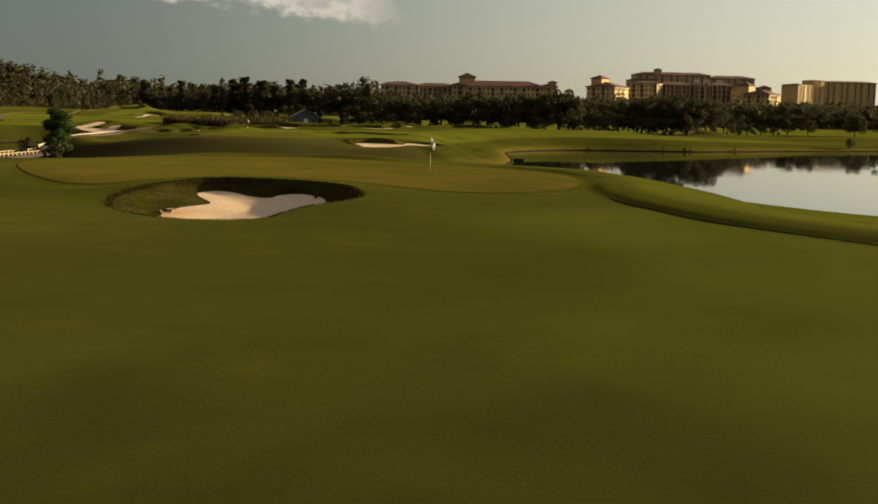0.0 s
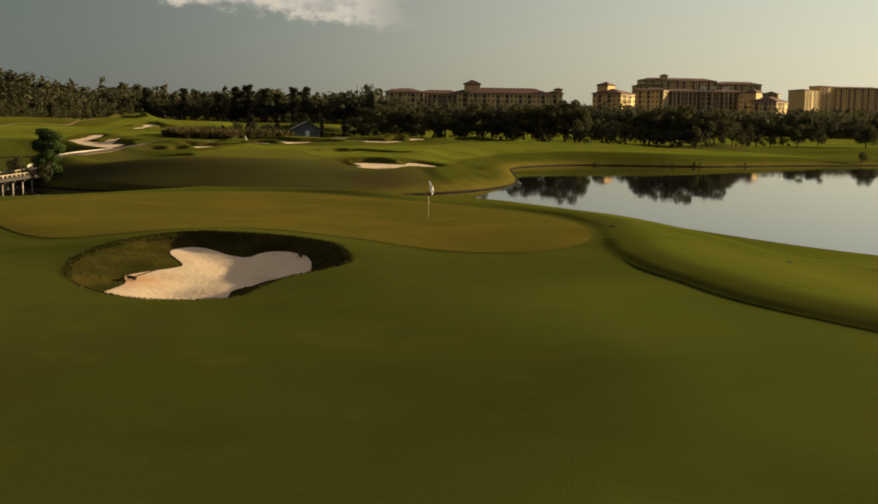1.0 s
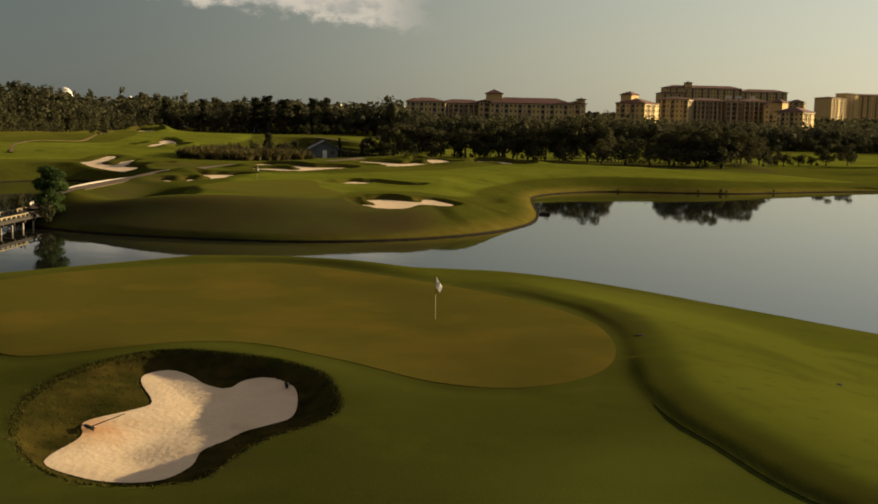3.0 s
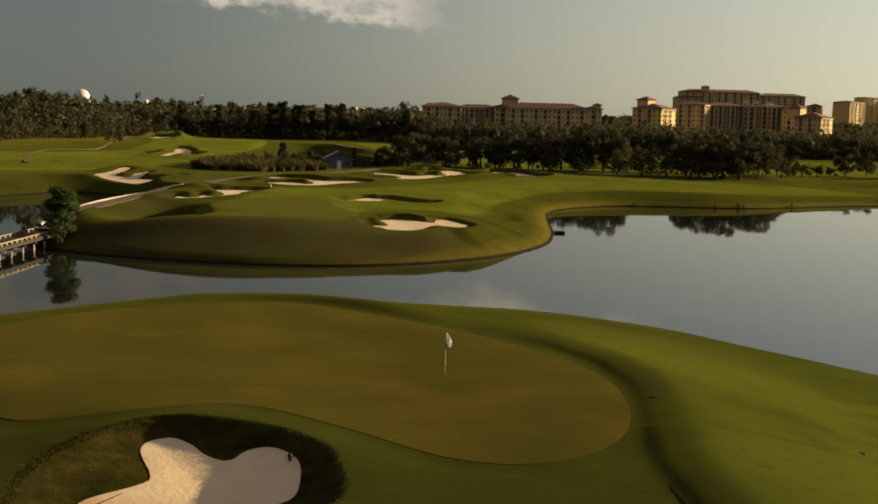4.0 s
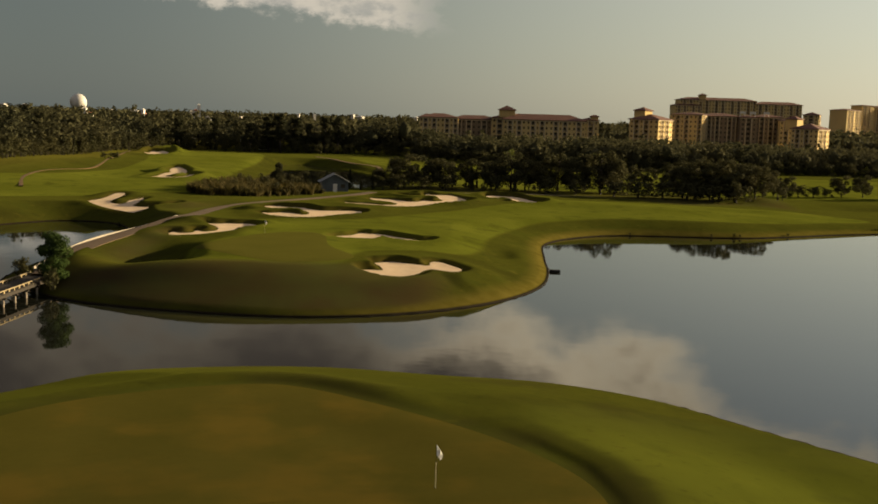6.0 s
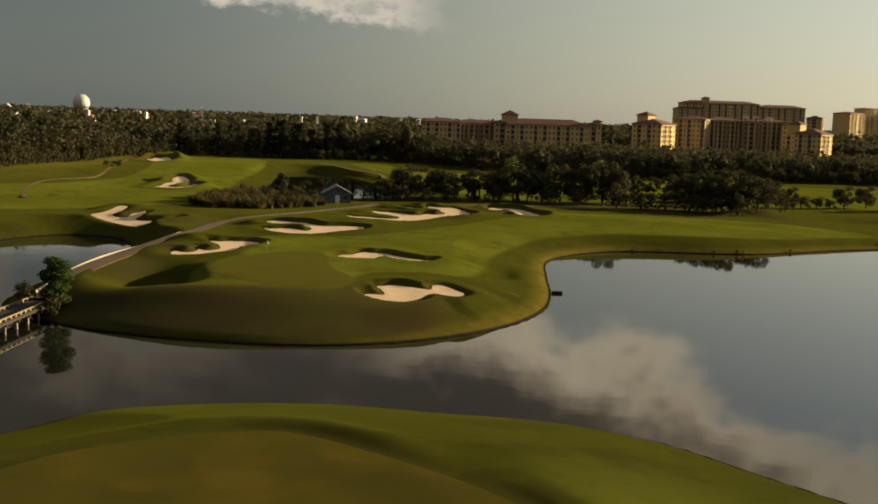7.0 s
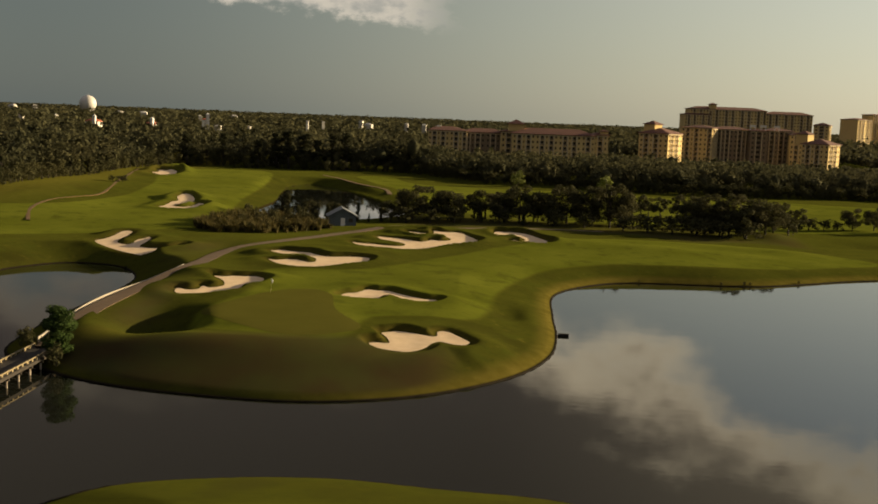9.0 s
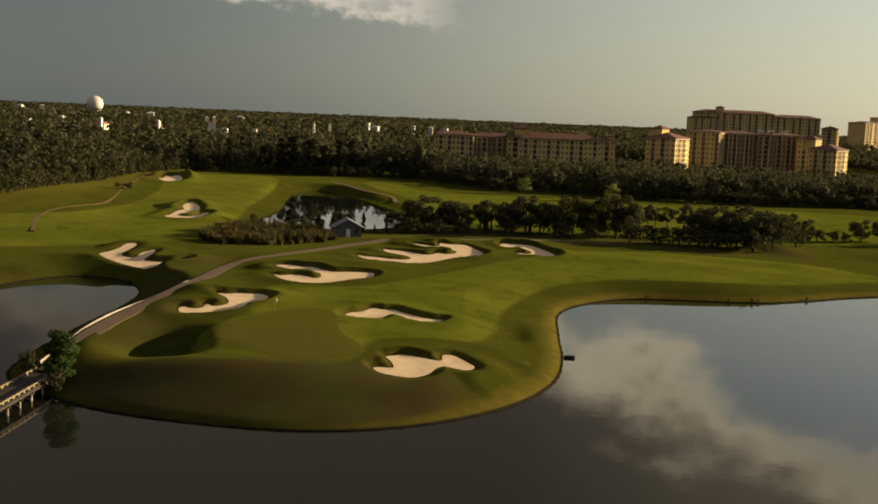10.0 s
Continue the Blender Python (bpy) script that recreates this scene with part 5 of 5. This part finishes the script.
def build_hotels():
    # long low hotel
    a = thing("hotel", Matrix(), "long six-storey tan stucco hotel with terracotta roofs", "hotel")
    block(a, -24, 640, 0, 22, 16, 7, 3.0, 1.5, 9, 6, 2.4)
    block(a, -4, 646, 0, 26, 14, 7, 3.0, 1.0, 9, 6, 2.4, STUCCO_DARK)
    block(a, 35, 633, 3, 46, 16, 7, 3.0, 1.5, 18, 6, 3.4)
    block(a, 61, 636, 4, 9, 14, 7, 3.1, 1.5, 3, 3, 1.6)
    block(a, 12, 636, 0, 12, 14, 7, 3.1, 1.5, 4, 4, 2.0)
    cupola(a, 14.5, 634, 0, 9.0, 22.0, 5.6)
    cupola(a, 63.5, 632, 0, 4.2, 20.5, 4.8)
    cupola(a, -31, 640, 0, 5.0, 20.0, 3.2)
    # stepped hotel with wings turned to the sun
    b = thing("hotel", Matrix(), "stepped tan stucco hotel with wings and a high slab behind", "hotel")
    block(b, 106, 702, -30, 19, 24, 8, 3.0, 1.0, 6, 6, 3.4)
    cupola(b, 101, 703, -42, 8, 24.0, 6.4)
    block(b, 141, 760, -26, 21, 18, 9, 3.15, 1.0, 7, 6, 2.0)
    # the set-back middle wings carry the neighbours' shadow in their wall colour
    block(b, 161.5, 767, 2, 25, 16, 9, 3.15, 0.6, 9, 6, 2.2, STUCCO_DARK)
    block(b, 178.5, 762, 2, 11.5, 16, 9, 3.15, 0.2, 3, 6, 1.8, STUCCO_DARK)
    block(b, 193, 767, 2, 19, 16, 9, 3.15, 0.8, 6, 6, 2.2, STUCCO_DARK)
    block(b, 203, 755, -8, 8.4, 14, 8, 3.25, 1.0, 3, 4, 1.6)
    block(b, 205, 704, -36, 17, 20, 7, 3.0, 1.0, 6, 6, 3.4)
    cupola(b, 197, 712, -42, 8, 21.0, 6.8)
    for x, y, turn, w, d, floors, z0, bays in ((219, 1055, 4, 72, 18, 15, 0.8, 24), (276, 1058, 4, 44, 18, 14, 1.5, 15), (190, 1050, 4, 24, 20, 13, 1.5, 9), (308, 1050, -24, 14, 14, 11, 2.0, 3)):
        block(b, x, y, turn, w, d, floors, 3.05, z0, bays, 6, 2.8)
    cupola(b, 205, 1048, 4, 6, 45.0, 6.0)
    for k in (175, 182, 191):
        m = Matrix.Translation((k, 757, 30.2))
        q = bmesh.new()
        box(q, -1.9, 1.9, -0.8, 0.8, 1.0, 2.4)
        box(q, -1.7, -1.3, -0.5, 0.5, -1.0, 1.0)
        box(q, 1.3, 1.7, -0.5, 0.5, -1.0, 1.0)
        part("roof_vent", q, WHITE, b, "white rooftop canopy", at=m)
    # slab hotel at the far right
    c = thing("hotel", Matrix(), "tall yellow-tan slab hotel beyond the trees", "hotel")
    block(c, 389, 1205, 44, 30, 20, 14, 3.05, 1.0, 9, 6, 2.0)
    block(c, 460, 1272, 6, 78, 20, 16, 3.05, 0.5, 24, 6, 2.0)
    block(c, 424, 1256, 30, 18, 16, 16, 3.05, 1.6, 6, 3, 1.2)
    block(c, 350, 905, -30, 20, 18, 5, 3.05, 1.0, 6, 6, 3.2)


CLEARINGS = [(20, 634, 62, 14), (165, 738, 80, 50), (245, 1053, 82, 22), (436, 1236, 80, 54), (350, 903, 22, 20), (-96, 512, 9, 16)]
build_hotels()
build_woods()


def build_hut():
    hut = thing("pond_hut", Matrix.Translation((-34.6, 277.5, ground_at(-34.6, 277.5))) @ pose(0, 0, 0, 0, 0, 12), "small blue-grey boarded hut with a gabled roof", "hut")
    w, d, h, rise = 6.4, 6.0, 2.5, 1.7
    b = bmesh.new()
    v = [b.verts.new(p) for p in ((-w / 2, -d / 2, -0.3), (w / 2, -d / 2, -0.3), (w / 2, d / 2, -0.3), (-w / 2, d / 2, -0.3), (-w / 2, -d / 2, h), (w / 2, -d / 2, h), (w / 2, d / 2, h), (-w / 2, d / 2, h), (0, -d / 2, h + rise), (0, d / 2, h + rise))]
    for f in ((0, 1, 5, 8, 4), (1, 2, 6, 5), (2, 3, 7, 9, 6), (3, 0, 4, 7)):
        b.faces.new([v[i] for i in f])
    part("wall", b, HUTWALL, hut)
    for s in (-1, 1):
        b = bmesh.new()
        lo, hi = Vector((s * (w / 2 + 0.6), 0, h - 0.28)), Vector((0, 0, h + rise + 0.04))
        p = [lo, hi]
        q = [b.verts.new((c.x, y, c.z + t)) for t in (0, 0.12) for y in (-d / 2 - 0.5, d / 2 + 0.5) for c in p]
        for f in ((0, 1, 3, 2), (4, 6, 7, 5), (0, 4, 5, 1), (2, 3, 7, 6), (0, 2, 6, 4), (1, 5, 7, 3)):
            b.faces.new([q[i] for i in f])
        part("roof", b, HUTROOF, hut, "grey-blue roof slope")
    b = bmesh.new()
    box(b, -0.5, 0.5, -d / 2 - 0.05, -d / 2 - 0.004, 0.0, 2.0)
    part("door", b, WHITE, hut, "white door")
    b = bmesh.new()
    box(b, 1.4, 2.4, -d / 2 - 0.05, -d / 2 - 0.004, 1.0, 1.9)
    part("window", b, GLASS, hut)


build_hut()


def build_dome():
    bm = bmesh.new()
    bmesh.ops.create_icosphere(bm, subdivisions=4, radius=9.8)
    for f in bm.faces:
        f.smooth = False
    dome = thing("dome", Matrix.Translation((-476.5, 1290, 0)), "white faceted sphere far beyond the woods", "dome")
    bmesh.ops.translate(bm, verts=bm.verts, vec=(0, 0, 29.8))
    part("sphere", bm, GOLD, dome)
    b = bmesh.new()
    for a in range(3):
        rod(b, (math.cos(a * 2.1) * 9, math.sin(a * 2.1) * 9, 4), (math.cos(a * 2.1) * 5.5, math.sin(a * 2.1) * 5.5, 26), 1.2, 1.0)
    part("leg", b, BARK, dome)


build_dome()


def build_far_houses():
    """Pale buildings that stand up out of the far woods: place, top, width, red roof."""
    rng = np.random.default_rng(12)
    spots = [(-567, 1290, 25, 14, 0), (-540, 1290, 26, 9, 0), (-337, 760, 16, 6, 0), (-358, 900, 20, 8, 0), (-259, 720, 17, 9, 1), (-214, 700, 17, 8, 1), (-413, 1300, 22, 14, 0), (-442, 1300, 22, 12, 0), (-264, 1000, 23, 5, 0)]
    spots += [(-180, 700, 21, 4, 1), (-152, 700, 20, 3, 0), (-177, 720, 19, 7, 0), (-117, 1000, 24, 6, 0), (-99, 900, 22, 10, 0), (-76, 1000, 23, 5, 0), (-57, 950, 23, 6, 0), (-149, 900, 23, 3, 0), (-136, 900, 23, 3, 0), (-42, 900, 23, 7, 0), (-388, 905, 20, 7, 0), (-300, 1280, 22, 14, 0)]
    for x, y, top, w, red in spots:
        w, top = w * (1.0 if red else 0.62), top + (1.5 if red else -0.6)
        house = thing("house", Matrix.Translation((x, y, 0)) @ pose(0, 0, 0, 0, 0, rng.uniform(-30, 30)), "white house with a red roof among trees" if red else "small white building far off in the woods", "house", "distant houses")
        b = bmesh.new()
        box(b, -w / 2, w / 2, -w * 0.35, w * 0.35, 3.0, top)
        part("wall", b, HOUSE, house)
        b = bmesh.new()
        hip_roof(b, w, w * 0.7, top + 0.003, w * 0.22, 0.3)
        part("roof", b, ROOF_RED if red else HOUSE, house)
        if red:
            b = bmesh.new()
            box(b, -0.9, 0.9, -0.9, 0.9, 3.0, top + 3.2)
            hip_roof(b, 1.8, 1.8, top + 3.2, 1.4, 0.2)
            part("turret", b, WHITE, house, "white turret", at=pose(w * 0.3, -w * 0.36 - 0.9, 0))


build_far_houses()


# ---- flags, rakes and small fittings ----
def build_flag(x, y, turn):
    z = ground_at(x, y) + 0.015
    f = thing("flagstick", Matrix.Translation((x, y, z)) @ pose(0, 0, 0, 0, 0, turn), "white flag hanging on a pale flagstick in the hole", "flagstick")
    b = bmesh.new()
    rod(b, (0, 0, -0.1), (0, 0, 1.25), 0.012, 0.011)
    part("pole", b, POLE, f)
    b = bmesh.new()
    rod(b, (0, 0, 1.25), (0, 0, 2.13), 0.011, 0.008)
    part("pole_top", b, BLACK, f, "dark upper pole")
    b = bmesh.new()
    n, mrow = 12, 9
    grid = []
    for j in range(mrow):
        v = j / (mrow - 1)
        row = []
        for i in range(n):
            u = i / (n - 1)
            out = 0.30 * u * (0.55 + 0.45 * math.sin(v * 3.0))
            row.append(b.verts.new((0.012 + out, 0.07 * math.sin(u * 7 + v * 2.5) * u, 2.10 - 0.50 * v - 0.26 * u ** 1.4)))
        grid.append(row)
    for j in range(mrow - 1):
        for i in range(n - 1):
            b.faces.new((grid[j][i], grid[j][i + 1], grid[j + 1][i + 1], grid[j + 1][i])).smooth = True
    bmesh.ops.solidify(b, geom=b.faces[:], thickness=0.004)
    part("flag", b, CLOTH, f, "limp white flag")
    b = bmesh.new()
    rod(b, (0, 0, 0.0), (0, 0, 0.012), 0.06, 0.06, 16)
    part("cup", b, BLACK, f, "dark hole cup")


build_flag(-0.6, 64.0, 10)
build_flag(-30.5, 172.2, 15)


def build_rake(x, y, turn):
    z = ground_at(x, y) + 0.04
    rake = thing("bunker_rake", Matrix.Translation((x, y, z)) @ pose(0, 0, 0, 0, 0, turn), "black bunker rake lying on the sand", "rake", "bunker rakes")
    b = bmesh.new()
    rod(b, (0, 0, 0.07), (1.35, 0, 0.30), 0.018, 0.018)
    part("handle", b, BLACK, rake)
    b = bmesh.new()
    box(b, -0.05, 0.05, -0.28, 0.28, 0.05, 0.12)
    part("head", b, BLACK, rake)
    tine = unit_box("tine", 0.02, 0.02, 0.07)
    for k in range(9):
        part("tine", tine, BLACK, rake, at=pose(0, -0.264 + k * 0.066, -0.015))


build_rake(-11.85, 47.0, 48)
build_rake(-6.0, 52.3, 15)


def build_outlet():
    o = thing("drain_outlet", Matrix.Translation((12.0, 167.6, 0)), "dark drain box on a post at the water's edge", "drain")
    b = bmesh.new()
    box(b, -0.75, 0.75, -0.35, 0.35, -0.1, 0.32)
    part("box", b, BLACK, o)
    b = bmesh.new()
    rod(b, (0, 0, -0.8), (0, 0, -0.1), 0.12, 0.12)
    part("post", b, PILE, o)


build_outlet()


def build_van():
    x, y = -97.5, 505.0
    van = thing("van", Matrix.Translation((x, y, ground_at(x, y) + 0.02)) @ pose(0, 0, 0, 0, 0, 15), "white van parked in a gap of the woods", "van")
    b = bmesh.new()
    box(b, -2.4, 2.4, -0.95, 0.95, 0.45, 1.35)
    vs = box(b, -2.3, 1.5, -0.9, 0.9, 1.353, 2.2)
    for v in vs[4:]:
        v.co.x *= 0.92
        v.co.y *= 0.9
    part("body", b, WHITE, van)
    b = bmesh.new()
    box(b, -1.6, 1.3, -0.93, -0.905, 1.45, 1.95)
    part("window", b, GLASS, van)
    for wx in (-1.5, 1.5):
        for wy in (-0.85, 0.85):
            b = bmesh.new()
            rod(b, (wx, wy - 0.11, 0.34), (wx, wy + 0.11, 0.34), 0.34, 0.34, 14)
            part("wheel", b, BLACK, van)


build_van()


def build_sprinklers():
    for i, (x, y) in enumerate(((9.0, 60.9), (17.0, 57.5))):
        s = thing("sprinkler_box", Matrix.Translation((x, y, ground_at(x, y))), "dark round sprinkler cover set in the turf", "sprinkler", "sprinklers")
        b = bmesh.new()
        rod(b, (0, 0, -0.1), (0, 0, 0.02), 0.19, 0.17, 18)
        part("cover", b, BLACK, s)
        b = bmesh.new()
        rod(b, (0, 0, 0.02), (0, 0, 0.03), 0.10, 0.09, 14)
        part("cap", b, BLACK, s)


build_sprinklers()


def build_tufts():
    """Long grass on the faces and lip of the near bunker."""
    rng = np.random.default_rng(61)
    sand = BUNKERS[0][0]
    n = 12000
    x, y = rng.uniform(-16, -3, n), rng.uniform(39.5, 56.5, n)
    rim, s = near(RIM_NEAR, x, y, 6), near(sand, x, y, 6)
    keep = (rim < 0.25) & (s > 0.02) & (rng.uniform(0, 1, n) < np.clip(0.9 + rim * 0.05, 0.2, 1))
    x, y = x[keep], y[keep]
    z = land(x, y)[0]
    n = len(x)
    a, h, w = rng.uniform(0, math.tau, n), rng.uniform(0.03, 0.10, n), rng.uniform(0.012, 0.03, n)
    lean = rng.uniform(0.2, 0.8, n) * h
    px, py = -np.sin(a) * w, np.cos(a) * w
    tip = np.stack([x + np.cos(a) * lean, y + np.sin(a) * lean, z + h], 1)
    v = np.stack([np.stack([x - px, y - py, z - 0.02], 1), np.stack([x + px, y + py, z - 0.02], 1), tip], 1).reshape(-1, 3)
    me = mesh_from("bunker_grass", v, np.arange(n * 3).reshape(-1, 3))
    me.materials.append(TUFT)
    tagged(new("bunker_grass", me), "long straw-coloured grass on the bunker faces", "grass", kind="stuff")


build_tufts()


def build_rim():
    """Longer grass that hangs over the near bunker's rim, coloured dark for the overhang's shade."""
    rng = np.random.default_rng(71)
    k = rng.integers(0, len(RIM_NEAR), 9000)
    u = rng.uniform(0, 1, len(k))
    p = RIM_NEAR[k] * (1 - u)[:, None] + RIM_NEAR[(k + 1) % len(RIM_NEAR)] * u[:, None]
    c = RIM_NEAR.mean(0)
    p += (c - p) * rng.uniform(-0.01, 0.05, len(p))[:, None]
    keep = rng.uniform(0, 1, len(p)) < np.where(p[:, 0] < -9.5, 1.0, 0.35)
    x, y = p[keep].T
    z = land(x, y)[0]
    n = len(x)
    a, h, w = rng.uniform(0, math.tau, n), rng.uniform(0.02, 0.07, n), rng.uniform(0.012, 0.028, n)
    lean = rng.uniform(0.3, 1.2, n) * h
    px, py = -np.sin(a) * w, np.cos(a) * w
    tip = np.stack([x + np.cos(a) * lean, y + np.sin(a) * lean, z + h], 1)
    v = np.stack([np.stack([x - px, y - py, z - 0.02], 1), np.stack([x + px, y + py, z - 0.02], 1), tip], 1).reshape(-1, 3)
    me = mesh_from("rim_grass", v, np.arange(n * 3).reshape(-1, 3))
    me.materials.append(SHADED_TURF)
    tagged(new("rim_grass", me), "shaggy grass along the bunker rim, coloured dark for the overhang's shade", "grass", kind="stuff")


build_rim()
